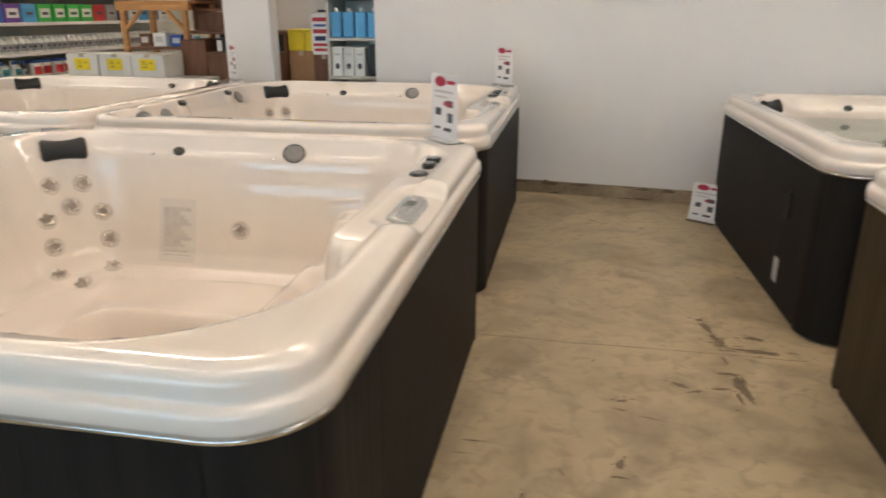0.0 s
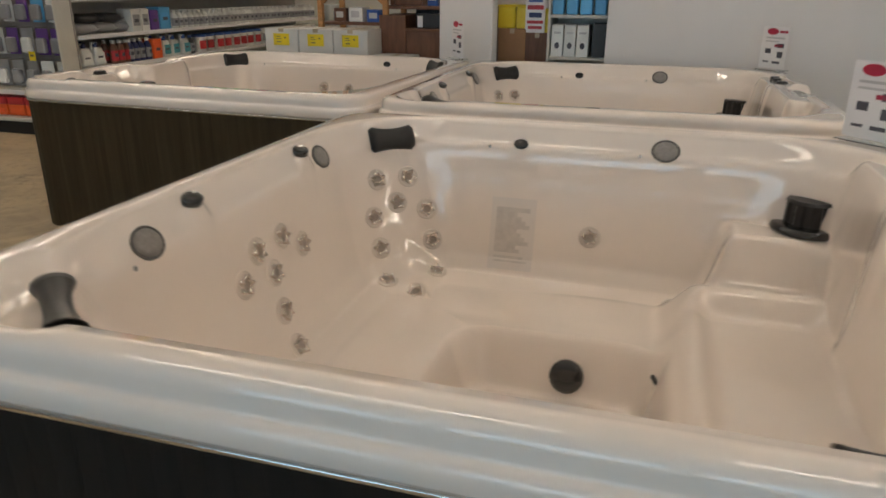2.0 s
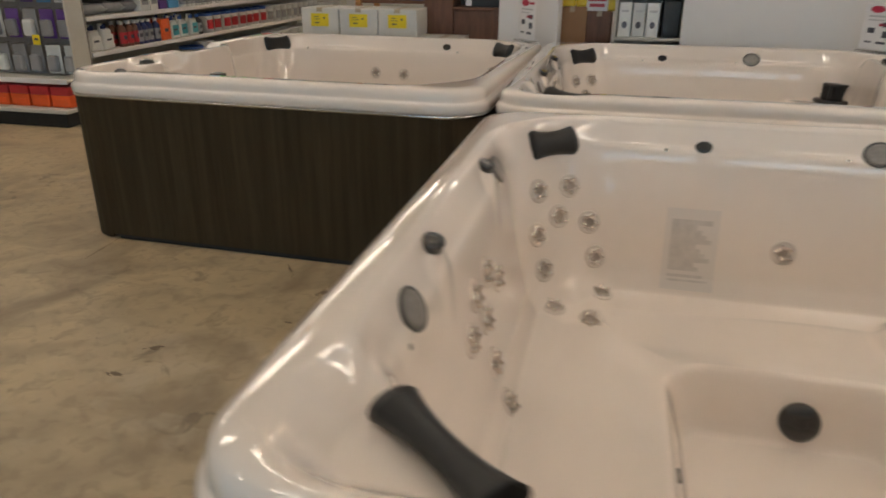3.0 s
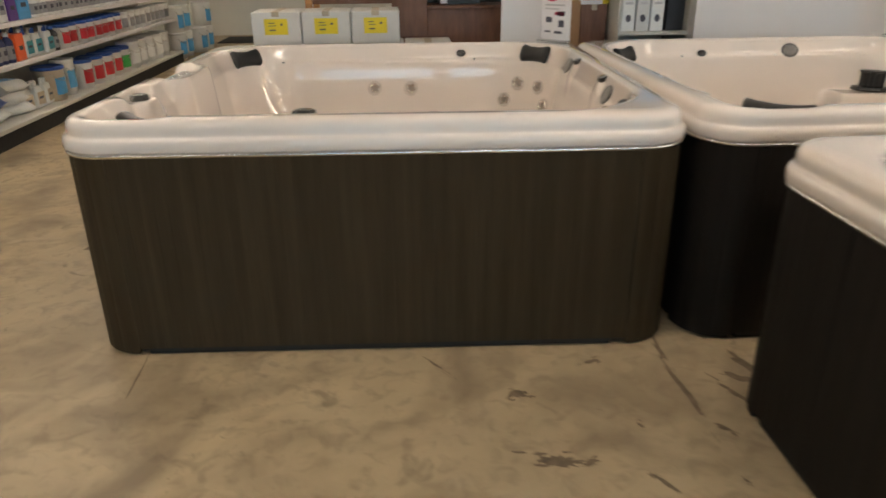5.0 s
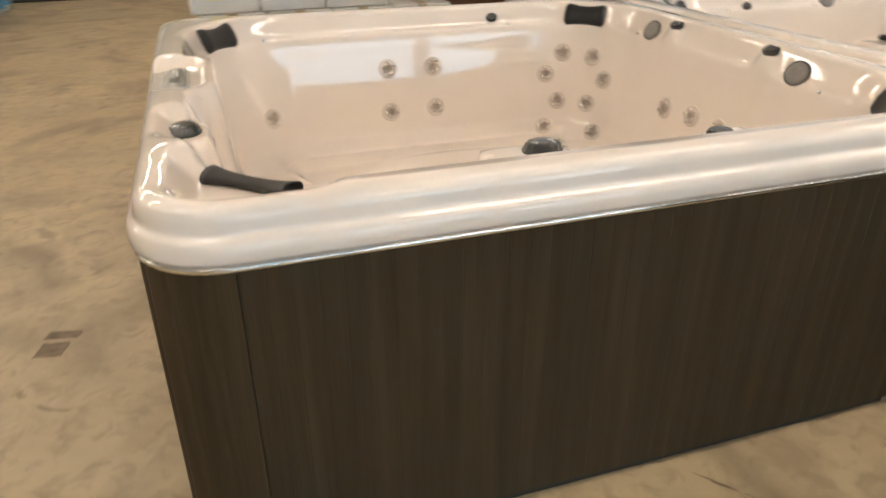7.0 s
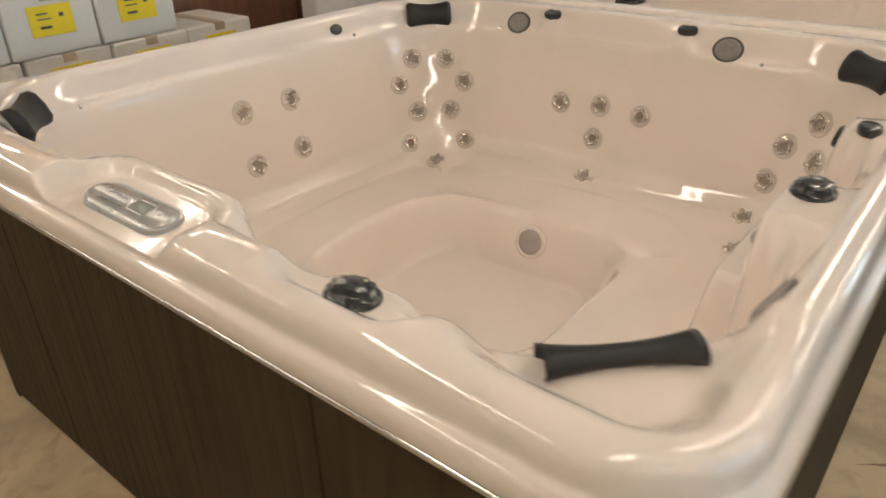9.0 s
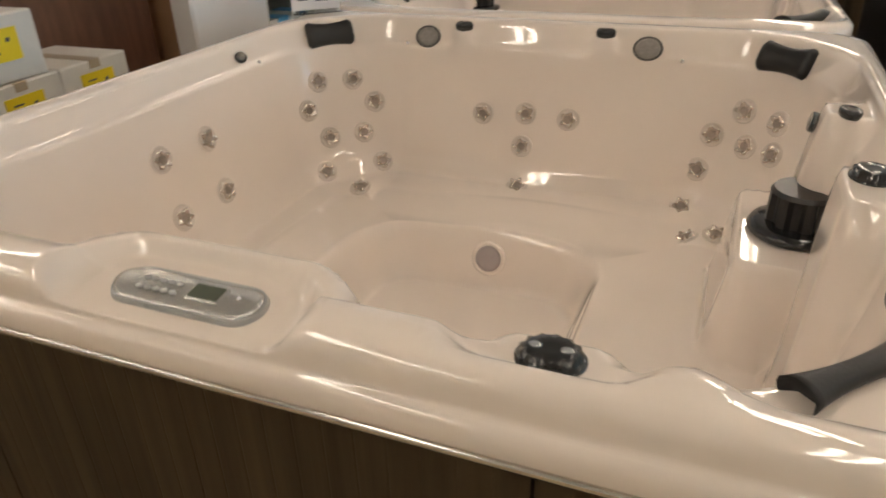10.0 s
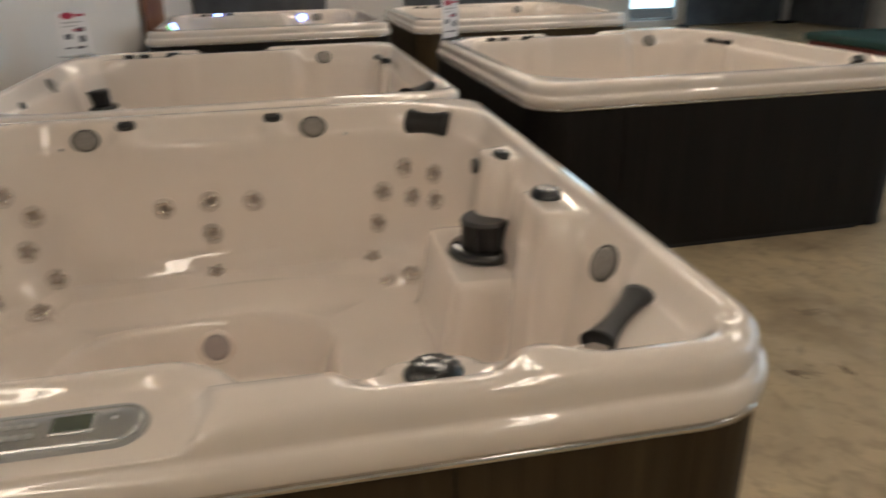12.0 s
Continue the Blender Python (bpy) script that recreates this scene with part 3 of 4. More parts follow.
fc += [("knob", flat(-0.262, -0.968, 0.900, 8)), ("knob", flat(-1.020, -0.520, 0.884, 90)), ("filter", flat(0.165, -0.915, 0.572)), ("bar", flat(-0.893, -0.893, 0.858, -44)),
       ("panel", flat(-1.048, 0.044, 0.882, -90, 7.4)), ("drain", basin_c.wall(0.0, 0.040, 1, 0, 0.185))]
fc += [("slot", basin_c.wall(-0.05, -0.1, -0.35, -0.93, 0.17)), ("slot", basin_c.wall(-0.05, -0.1, -0.93, -0.1, 0.17))]
tub_c = tub("cream acrylic hot tub with brown woodgrain skirt and control panel", pose(-3.30, 4.55, 0, 0, 0, -1.7), basin_c, fc, SKIRT_BROWN, seam=0.53)

# the lounger tub, shown twice
basin_a = Basin(
    wells=[(-0.04, 0.02, 0.38, 0.40, 0.16, 0.07, 0.09), (0.64, -0.12, 0.29, 0.82, 0.16, 0.345, 0.14)],
    shelves=[(0.64, -0.05, 0.37, 0.92, 0.16, 0.42, 0.17), (0.76, 0.92, 0.33, 0.23, 0.10, 0.60, 0.11)],
    decks=[(1.02, 0.02, 0.20, 0.50, 0.16, 0.908, 0.10, 0), (-1.0, -1.0, 0.42, 0.27, 0.10, 0.878, 0.11, -45), (1.02, 0.56, 0.17, 0.34, 0.10, 0.895, 0.07, 0),
           (-1.0, 0.375, 0.052, 0.066, 0.05, 0.886, 0.05, 0), (-1.0, -0.268, 0.052, 0.066, 0.05, 0.886, 0.05, 0), (0.585, -1.03, 0.18, 0.125, 0.05, 0.842, 0.06, 0)],
    cuts=[(-0.845, -0.895, 0.20, 0.19, 0.14, 0.864, 0.0, 0.09), (1.06, 0.02, 0.107, 0.257, 0.107, 0.880, -0.15, 0.045)])
fa = on(basin_a, "jet", (-0.878, 0.804), (-0.775, 0.904), (-0.802, 0.838), (-0.692, 0.907), (-0.868, 0.738), (-0.658, 0.882), (-0.833, 0.715), (-0.621, 0.825), (-0.785, 0.661), (-0.652, 0.635), (0.006, 0.927))
fa += on(basin_a, "jet", (-0.944, 0.10), (-0.944, -0.052), (-0.931, 0.217), (-0.925, 0.008), (-0.93, -0.16), (-0.895, 0.002), (-0.849, 0.002))
fa += on(basin_a, "pillow", (-0.852, 0.905))
fa += on(basin_a, "speaker", (0.266, 1.01), (-0.987, 0.506), (-0.985, -0.485), (0.985, -0.60)) + on(basin_a, "dot", (-0.31, 1.005))
fa += [("valve", flat(-1.0, 0.375, 0.886, 90, 22)), ("valve", flat(-1.0, -0.268, 0.886, 90, 22))]
fa += on(basin_a, "screw", (-0.966, -0.56), (-0.44, 0.994), (0.17, 0.994))
fa += [("bar", flat(-0.812, -0.942, 0.866, -42) @ Matrix.Diagonal((1.1, 1.3, 1.35, 1))), ("bar", flat(0.590, -0.962, 0.842, 5)), ("filter", flat(0.80, 0.915, 0.602)), ("panel", flat(1.04, 0.015, 0.884, 90, 8)),
       ("knob", flat(0.985, 0.415, 0.896, 90)), ("valve", flat(0.985, 0.70, 0.90, 60)), ("valve", flat(0.985, 0.60, 0.90, 80)), ("suction", basin_a.seat(0.004, 0.367))]
fa += [("slot", basin_a.seat(0.30, 0.30)), ("slot", basin_a.seat(-0.385, -0.06))]
tub_a = tub("cream acrylic lounger hot tub with black-brown skirt", pose(-0.98, 1.965, 0), basin_a, fa, SKIRT_BLACK, seam=0.645)
tub_b = copy_thing(tub_a, pose(-1.015, 4.528, 0))

# a clear-backed instruction sheet stuck to the first lounger's seat back
sheet_root = thing("instruction_sheet", pose(-0.98, 1.965, 0), "white printed instruction sheet stuck on seat back", "label")


def stuck_patch(name, x0, x1, z0, z1, proud, material):
    cols, rows, pts = 5, 7, []
    for j in range(rows):
        for i in range(cols):
            m = basin_a.wall(x0 + (x1 - x0) * i / (cols - 1), 0.5, 0, 1, z0 + (z1 - z0) * j / (rows - 1))
            pts.append(m.translation + m.to_3x3().col[2] * proud)
    faces = [(j * cols + i, j * cols + i + 1, (j + 1) * cols + i + 1, (j + 1) * cols + i) for j in range(rows - 1) for i in range(cols - 1)]
    me = bpy.data.meshes.new(name)
    me.from_pydata(pts, [], faces)
    me.materials.append(material)
    part(name, me, None, sheet_root)


stuck_patch("sheet", -0.412, -0.222, 0.315, 0.60, 0.0025, mat("frosted_sheet", (0.77, 0.705, 0.65), 0.25, vary=0.02))
FAINT = mat("faint_print", (0.60, 0.545, 0.50), 0.5, vary=0.1, scale=40)
for k in range(13):
    z = 0.345 + 0.0175 * k
    stuck_patch("text_bar", -0.39, -0.245 - 0.018 * (k * 5 % 4), z, z + 0.0085, 0.004, FAINT)

# ---- structure ----
X0, X1, Y0, Y1, H = -10.5, 9.0, -7.0, 15.6, 3.4


def structure(name, bm, material, label, category, m=None):
    ob = part(name, bm, material)
    if m is not None:
        ob.matrix_basis = m
    return tagged(ob, label, category, kind="structure")


structure("floor", box(X0 - 0.3, X1 + 0.3, Y0 - 0.3, Y1 + 0.3, -0.2, 0.0), CONCRETE, "worn tan concrete floor with scuffs and stains", "floor")
structure("ceiling", box(X0 - 0.3, X1 + 0.3, Y0 - 0.3, Y1 + 0.3, H, H + 0.2), CEIL, "white suspended ceiling", "ceiling")
structure("wall_west", box(X0 - 0.2, X0, Y0, Y1, 0, H), FAR_WALL, "pale painted wall", "wall")
structure("wall_north", box(X0, X1, Y1, Y1 + 0.2, 0, H), FAR_WALL, "pale painted far wall", "wall")
# white partition behind the tubs, a few degrees askew
PART = pose(0.5, 5.84, 0, 0, 0, -6.7)
structure("wall_partition", box(-1.70, 8.9, 0, 0.16, 0, H), WALL, "plain white painted partition wall", "wall", PART)
structure("baseboard", box(-1.68, 8.9, -0.016, -0.002, 0.0, 0.105, 0.003), BASE, "stained tan vinyl baseboard", "baseboard", PART)


def wall_with_windows(name, along, fixed, a0, a1, openings, inward):
    """A wall of piers, sills and lintels round its openings; along is 'x' or 'y'."""
    bm = bmesh.new()

    def block(p, q, z0, z1):
        lo, hi = (fixed - 0.2, fixed) if inward > 0 else (fixed, fixed + 0.2)
        if along == "x":
            box(p, q, lo, hi, z0, z1, bm=bm)
        else:
            box(lo, hi, p, q, z0, z1, bm=bm)
    at = a0
    for p, q, z0, z1 in openings:
        block(at, p, 0, H)
        block(p, q, 0, z0)
        block(p, q, z1, H)
        at = q
    block(at, a1, 0, H)
    return structure(name, bm, WALL, "white painted wall with shop windows", "wall")


SOUTH = [(-6.0, -3.2, 0.5, 2.9), (-2.9, -0.1, 0.5, 2.9), (0.2, 3.0, 0.5, 2.9)]
EAST = [(-4.15, -3.05, 0.12, 2.7)]
wall_with_windows("wall_south", "x", Y0, X0, X1, SOUTH, 1)
wall_with_windows("wall_east", "y", X1, Y0, Y1, EAST, -1)


def shop_window(name, along, fixed, p, q, z0, z1):
    root = thing(name, pose(0, 0, 0), "aluminium shop window with clear glass", "window", "shop windows", "structure")
    t = 0.05

    def bar(a, b, c, d, nm):
        bm = box(a, b, fixed - 0.03, fixed + 0.03, c, d, 0.004) if along == "x" else box(fixed - 0.03, fixed + 0.03, a, b, c, d, 0.004)
        part(nm, bm, SILVER, root)
    bar(p, q, z0, z0 + t, "sill_bar")
    bar(p, q, z1 - t, z1, "head_bar")
    bar(p, p + t, z0 + t, z1 - t, "jamb")
    bar(q - t, q, z0 + t, z1 - t, "jamb")
    g = box(p + t, q - t, fixed - 0.004, fixed + 0.004, z0 + t, z1 - t) if along == "x" else box(fixed - 0.004, fixed + 0.004, p + t, q - t, z0 + t, z1 - t)
    pane = part("pane", g, GLASS, root)
    pane.visible_shadow = False


for k, (p, q, z0, z1) in enumerate(SOUTH):
    shop_window("window_%d" % (k + 1), "x", Y0 - 0.1, p, q, z0, z1)
for k, (p, q, z0, z1) in enumerate(EAST):
    shop_window("window_%d" % (k + 4), "y", X1 + 0.1, p, q, z0, z1)
structure("ground", box(-60, 60, -80, 60, -0.32, -0.22), CONCRETE, "plain paved ground outside", "ground")

# white pier before the counter
structure("column", box(-0.235, 0.235, 0.0, 0.13, 0, H, 0.01), WALL, "white painted pier", "column", pose(-2.32, 5.95, 0, 0, 0, -8))


# ceiling fixtures
def strip_light(x, y):
    root = thing("ceiling_light", pose(x, y, H), "white twin-tube fluorescent ceiling fixture, lit", "ceiling light", "ceiling lights")
    part("housing", box(-1.22, 1.22, -0.14, 0.14, -0.06, 0.0, 0.01), CEIL, root)
    for dy in (-0.07, 0.07):
        part("tube", box(-1.18, 1.18, dy - 0.028, dy + 0.028, -0.085, -0.061, 0.008), TUBE, root)
    return root


first = strip_light(-8.4, 8.4)
for y in (0.6, 3.2, 5.8, 8.4, 11.0):
    # the fixtures at x = 2.45 are extra, added to brighten the east aisle floor
    for x in (-8.4, -5.9, -2.2, 0.9, 2.45, 4.0, 7.1):
        if (x, y) != (-8.4, 8.4) and not (x > -2.5 and 5 < y < 7) and (x > -8 or y > 5):
            copy_thing(first, pose(x, y, H))

# ---- the tubs across the aisle ----
basin_d = Basin(wells=[(0, 0, 0.4, 0.4, 0.2, 0.07, 0.1)], shelves=[], decks=[(1.0, 0.3, 0.15, 0.6, 0.08, 0.895, 0.05, 0)])
fd = [(k, m) for k, m in fa if k in ("pillow", "speaker", "dot", "valve", "screw", "knob")]
tub_d = tub("cream hot tub filled with water, coloured lights on", pose(2.74, 4.30, 0, 0, 0, 2.0), basin_d, fd, SKIRT_BLACK, False)
water = bmesh.new()
pts = [water.verts.new((x, y, 0.77)) for x, y in round_rect(HX - 0.19, HY - 0.15, 0.36)]
water.faces.new(pts)
part("water", water, WATER, tub_d, "clear still water")
part("outlet_plate", box(-0.004, 0.0, -0.035, 0.035, 0.0, 0.13, 0.002), PALE_INK, tub_d, "white outlet plate", at=pose(-HX + 0.009, -0.58, 0.12))
part("latch", box(-0.016, 0.0, -0.03, 0.03, 0.0, 0.14, 0.006), KICK, tub_d, "black latch", at=pose(-HX + 0.009, -0.64, 0.48))
tub_e = tub("cream hot tub with dark brown skirt", pose(2.78, 1.80, 0), basin_d, fd, SKIRT_BROWN, False)

# ---- stock behind the tubs ----


def carton(x, y, z, w, d, h, material, turn=0, label="white carton with a yellow label", yellow=True, group="stacked cartons"):
    root = thing("carton", pose(x, y, z, 0, 0, turn), label, "box", group)
    part("body", box(-w / 2, w / 2, -d / 2, d / 2, 0, h, 0.006), material, root)
    part("tape", box(-0.025, 0.025, -d / 2 - 0.0015, d / 2 + 0.0015, h - 0.03, h + 0.0015), PAL["tan"], root)
    if yellow:
        lab = part("label", box(-w * 0.24, w * 0.24, -d / 2 - 0.003, -d / 2 - 0.0005, h * 0.32, h * 0.80), YELLOW, root, "yellow sticker with a dark mark")
        for a, b, c, e in ((-0.05, -0.01, 0.66, 0.685), (-0.05, 0.0, 0.58, 0.60), (-0.045, -0.005, 0.44, 0.48), (0.03, 0.045, 0.60, 0.66)):
            part("print_bar", box(a, b, -d / 2 - 0.0045, -d / 2 - 0.003, h * c, h * e), INK, lab)
    return root


for k in range(4):
    for lev in range(5 if k < 3 else 4):
        carton(-4.075 + 0.335 * k + (0.03 if lev == 3 else 0), 6.25 + random.uniform(-0.01, 0.01), 0.217 * lev, 0.327, 0.36, 0.215, WHITE_BOX, random.uniform(-1.2, 1.2))


def price_sign(m, label="white price card with a dark red oval in a clear stand"):
    """A printed card in a bent acrylic stand."""
    root = thing("price_sign", m, label, "sign", "price signs")
    part("card", box(-0.07, 0.07, -0.002, 0.002, 0.01, 0.285, 0.001), CARD, root)
    part("stand_foot", box(-0.07, 0.07, -0.045, 0.045, 0.0, 0.004, 0.001), GLASS, root)
    part("logo_oval", lathe([(0.03, 0.0), (0.03, 0.0015)], 24, sx=1.0, sy=0.72), RED, root, at=pose(-0.018, -0.0022, 0.255, 90, 0, 0))
    part("logo_word", box(0.018, 0.06, -0.0034, -0.0022, 0.247, 0.262), RED, root)
    for x0, x1, z0, z1 in ((-0.05, 0.05, 0.208, 0.218), (-0.05, 0.02, 0.186, 0.194), (0.015, 0.05, 0.15, 0.178), (-0.045, -0.015, 0.11, 0.142), (0.02, 0.048, 0.085, 0.125), (-0.05, -0.02, 0.05, 0.06), (0.0, 0.04, 0.045, 0.06)):
        part("print_bar", box(x0, x1, -0.0034, -0.0022, z0, z1), INK if z0 < 0.16 else PALE_INK, root)
    part("red_print", box(0.0, 0.045, -0.0034, -0.0022, 0.155, 0.172), RED, root)
    return root


WIDE = Matrix.Diagonal((1.5, 1, 1, 1))
sign = price_sign(pose(-0.015, 2.99, 0.925, 0, 0, -48) @ WIDE)
copy_thing(sign, pose(-0.02, 5.54, 0.925, 0, 0, -46))
copy_thing(sign, pose(-2.275, 5.55, 0.925, 0, 0, -50))
copy_thing(sign, pose(1.50, 5.17, 0.0, -8, 0, -35))

notice = thing("notice_card", pose(-1.825, 6.43, 1.081), "white notice card with red and blue print", "sign")
part("card", box(-0.085, 0.085, 0.0, 0.004, 0, 0.36, 0.001), CARD, notice)
part("foot", box(-0.075, 0.075, 0.004, 0.024, 0, 0.004), CARD, notice)
for z0, z1, w, c in ((0.03, 0.055, 0.06, "red"), (0.075, 0.10, 0.07, "red"), (0.125, 0.165, 0.055, "navy"), (0.19, 0.225, 0.07, "red"), (0.25, 0.27, 0.06, "blue"), (0.295, 0.33, 0.07, "red")):
    part("print_bar", box(-w, w, -0.0015, -0.0002, z0, z1), PAL[c], notice)

# ---- brown counter beside the cartons ----
counter = thing("counter", pose(-2.97, 6.50, 0), "brown laminate counter with a lower ledge", "counter")
part("side_panel", box(-0.32, -0.06, 0.0, 0.55, 0, 1.20, 0.005), WALNUT, counter)
part("front_panel", box(-0.06, 0.74, 0.02, 0.06, 0, 1.06, 0.004), WALNUT, counter)
part("ledge", box(-0.06, 0.74, -0.01, 0.30, 1.06, 1.085, 0.004), WALNUT, counter)
part("back_panel", box(-0.06, 0.74, 0.30, 0.33, 1.085, 1.245, 0.003), BLACK, counter)
part("top", box(-0.32, 0.77, 0.10, 0.75, 1.25, 1.28, 0.005), WALNUT, counter)
part("end_panel", box(0.74, 0.77, 0.02, 0.55, 0, 1.245, 0.003), WALNUT, counter)
tray = thing("document_tray", pose(-2.80, 6.62, 1.085), "black document tray with white papers", "tray")
part("body", box(-0.14, 0.17, -0.07, 0.10, 0, 0.13, 0.006), PAL["black"], tray)
part("paper", box(-0.13, -0.08, -0.076, -0.071, 0.01, 0.11, 0.001), CARD, tray)
hutch = thing("hutch", pose(-2.97, 6.90, 1.28), "dark brown wooden hutch standing on the counter", "cabinet")
part("side_panel", box(-0.30, -0.26, -0.15, 0.25, 0, 0.75, 0.004), WALNUT, hutch)
part("side_panel", box(0.02, 0.06, -0.15, 0.25, 0, 0.75, 0.004), WALNUT, hutch)
part("shelf", box(-0.26, 0.02, -0.14, 0.25, 0.18, 0.21, 0.004), WALNUT, hutch)
part("back_panel", box(-0.26, 0.02, 0.22, 0.25, 0.21, 0.75), WALNUT, hutch)
part("door", box(-0.255, 0.015, -0.15, -0.13, 0.0, 0.175, 0.004), WALNUT, hutch)
for x, w, h, c in ((-2.79, 0.10, 0.16, "blue"), (-2.68, 0.09, 0.10, "navy"), (-2.60, 0.05, 0.18, "white")):
    b = thing("product_box", pose(x - 0.04, 6.75, 1.28), c + " product box standing on the counter", "box")
    part("body", box(-w / 2, w / 2, -0.06, 0.06, 0, h, 0.004), PAL[c], b)
    part("label", box(-w * 0.35, w * 0.35, -0.063, -0.0605, h * 0.3, h * 0.7), CARD, b)

# pine frame with braces over the cartons
frame_root = thing("pine_stand", pose(-3.54, 6.55, 0), "orange pine stand with diagonal braces", "stand")
for x in (-0.36, 0.30):
    part("post", box(x - 0.025, x + 0.025, -0.025, 0.025, 0, 1.47, 0.004), WOOD, frame_root)
    part("post", box(x - 0.025, x + 0.025, 0.475, 0.525, 0, 1.47, 0.004), WOOD, frame_root)
part("beam", box(-0.42, 0.36, -0.03, 0.03, 1.47, 1.53, 0.004), WOOD, frame_root)
part("beam", box(-0.42, 0.36, 0.47, 0.53, 1.47, 1.53, 0.004), WOOD, frame_root)
part("top_board", box(-0.42, 0.36, -0.03, 0.53, 1.53, 1.56, 0.004), WOOD, frame_root)
for sx, px in ((1, -0.335), (-1, 0.275)):
    part("brace", box(-0.016, 0.016, -0.018, 0.018, 0, 0.24, 0.003), WOOD, frame_root, at=pose(px, 0, 1.30, 0, 45 * sx, 0))
part("shelf", box(-0.335, 0.275, 0.0, 0.5, 1.10, 1.13, 0.004), WALNUT, frame_root)
for x, w, d, h, c in ((-3.72, 0.12, 0.2, 0.12, "brown"), (-3.56, 0.14, 0.2, 0.13, "white"), (-3.38, 0.13, 0.2, 0.11, "blue")):
    b = thing("product_box", pose(x, 6.68, 1.13), c + " product box on the pine stand", "box")
    part("body", box(-w / 2, w / 2, -d / 2, d / 2, 0, h, 0.005), PAL[c], b)
    part("label", box(-w * 0.3, w * 0.3, -d / 2 - 0.003, -d / 2 - 0.0005, h * 0.3, h * 0.75), PALE_INK, b)

# ---- shelf unit and cartons behind the column ----
unit = thing("shelf_unit", pose(-1.42, 6.20, 0), "white metal shelf unit holding blue bottles and boxes", "shelf unit")
for x in (-0.26, 0.245):
    part("side_panel", box(x, x + 0.02, 0, 0.5, 0, 1.95, 0.003), SHELF, unit)
for z in (0.12, 0.50, 0.88, 1.215, 1.56, 1.93):
    part("shelf", box(-0.24, 0.245, 0.0, 0.5, z, z + 0.025, 0.003), SHELF, unit)
part("back_panel", box(-0.24, 0.245, 0.49, 0.5, 0.1, 1.93), SHELF, unit)


def carton_on(x, y, z, w, d, h, colour, label, bars=True):
    b = thing("product_box", pose(x, y, z), label, "box", "boxes on the white shelf unit")
    part("body", box(-w / 2, w / 2, -d / 2, d / 2, 0, h, 0.004), PAL[colour], b)
    if bars:
        part("print_mark", lathe([(0.022, 0), (0.022, 0.0015)], 14, sx=0.9, sy=1.2), INK, b, at=pose(0, -d / 2 - 0.0005, h * 0.35, 90, 0, 0))
        part("print_bar", box(-w * 0.3, w * 0.3, -d / 2 - 0.002, -d / 2 - 0.0005, h * 0.72, h * 0.78), PALE_INK, b)


for k in range(3):
    carton_on(-1.60 + 0.105 * k, 6.33, 0.906, 0.095, 0.2, 0.255, "white", "tall white product box with a dark mark")
carton_on(-1.25, 6.35, 0.906, 0.13, 0.2, 0.27, "black", "plain black product box on shelf", False)
for k in range(4):
    carton_on(-1.60 + 0.115 * k, 6.32, 0.526, 0.10, 0.2, 0.22, "sky" if k % 2 else "white", "product box on a white metal shelf")


def blue_bottle(x, y, z):
    b = thing("bottle", pose(x, y, z), "square blue plastic bottle", "bottle", "blue bottles on the shelf unit")
    part("body", box(-0.048, 0.048, -0.05, 0.05, 0, 0.22, 0.012, 2), PAL["sky"], b)
    part("cap", lathe([(0.02, 0.22), (0.02, 0.25), (0.012, 0.253)], 14), PAL["white"], b)
    return b


first_blue = blue_bottle(-1.61, 6.30, 1.241)
for k in range(1, 4):
    copy_thing(first_blue, pose(-1.61 + 0.115 * k, 6.30, 1.241))
for k in range(3):
    carton_on(-1.58 + 0.14 * k, 6.34, 1.586, 0.12, 0.2, 0.2, ("white", "grey", "sky")[k], "product box on the upper shelf")

for x, w, z, h, c, d in ((-2.02, 0.24, 0.0, 0.56, "k", 0.35), (-1.80, 0.20, 0.0, 0.55, "k", 0.35), (-2.02, 0.24, 0.56, 0.55, "k", 0.35), (-1.80, 0.20, 0.55, 0.53, "w", 0.35)):
    b = thing("carton", pose(x, 6.60, z), "brown cardboard carton with tan tape", "box", "brown cartons")
    part("body", box(-w / 2, w / 2, -d / 2, d / 2, 0, h, 0.006), BROWN_BOX if c == "k" else WALNUT, b)
    part("tape", box(-0.02, 0.02, -d / 2 - 0.0015, d / 2 + 0.0015, h - 0.04, h + 0.0015), PAL["tan"], b)
for k in range(3):
    b = thing("storage_bin", pose(-2.08 + 0.165 * k, 6.60, 1.11 if k < 1 else 1.08 + 0.03 * (k == 1)), "yellow plastic storage bin", "bin", "yellow bins")
    part("body", box(-0.078, 0.078, -0.14, 0.14, 0, 0.18, 0.012, 2), PAL["yellow"], b)
    part("lip", box(-0.082, 0.082, -0.145, 0.145, 0.18, 0.195, 0.004), PAL["yellow"], b)
ledge = structure("wall_rear", box(-3.2, -1.0, 8.4, 8.55, 0, H), WALL, "white painted rear wall", "wall")
shelf_l = thing("wall_shelf", pose(-2.05, 8.4, 1.48), "dark wooden wall shelf", "shelf")
part("board", box(-0.45, 0.30, -0.18, 0.0, -0.025, 0.0, 0.003), BLACK, shelf_l)
part("bracket", box(-0.02, 0.02, -0.14, 0.0, -0.12, -0.025, 0.003), BLACK, shelf_l)
plant = thing("potted_plant", pose(-2.05, 8.30, 1.48), "small green plant in a dark pot", "plant")
part("pot", lathe([(0.045, 0), (0.06, 0.10), (0.055, 0.10), (0.02, 0.09)], 18), PAL["brown"], plant)
leafm = bmesh.new()
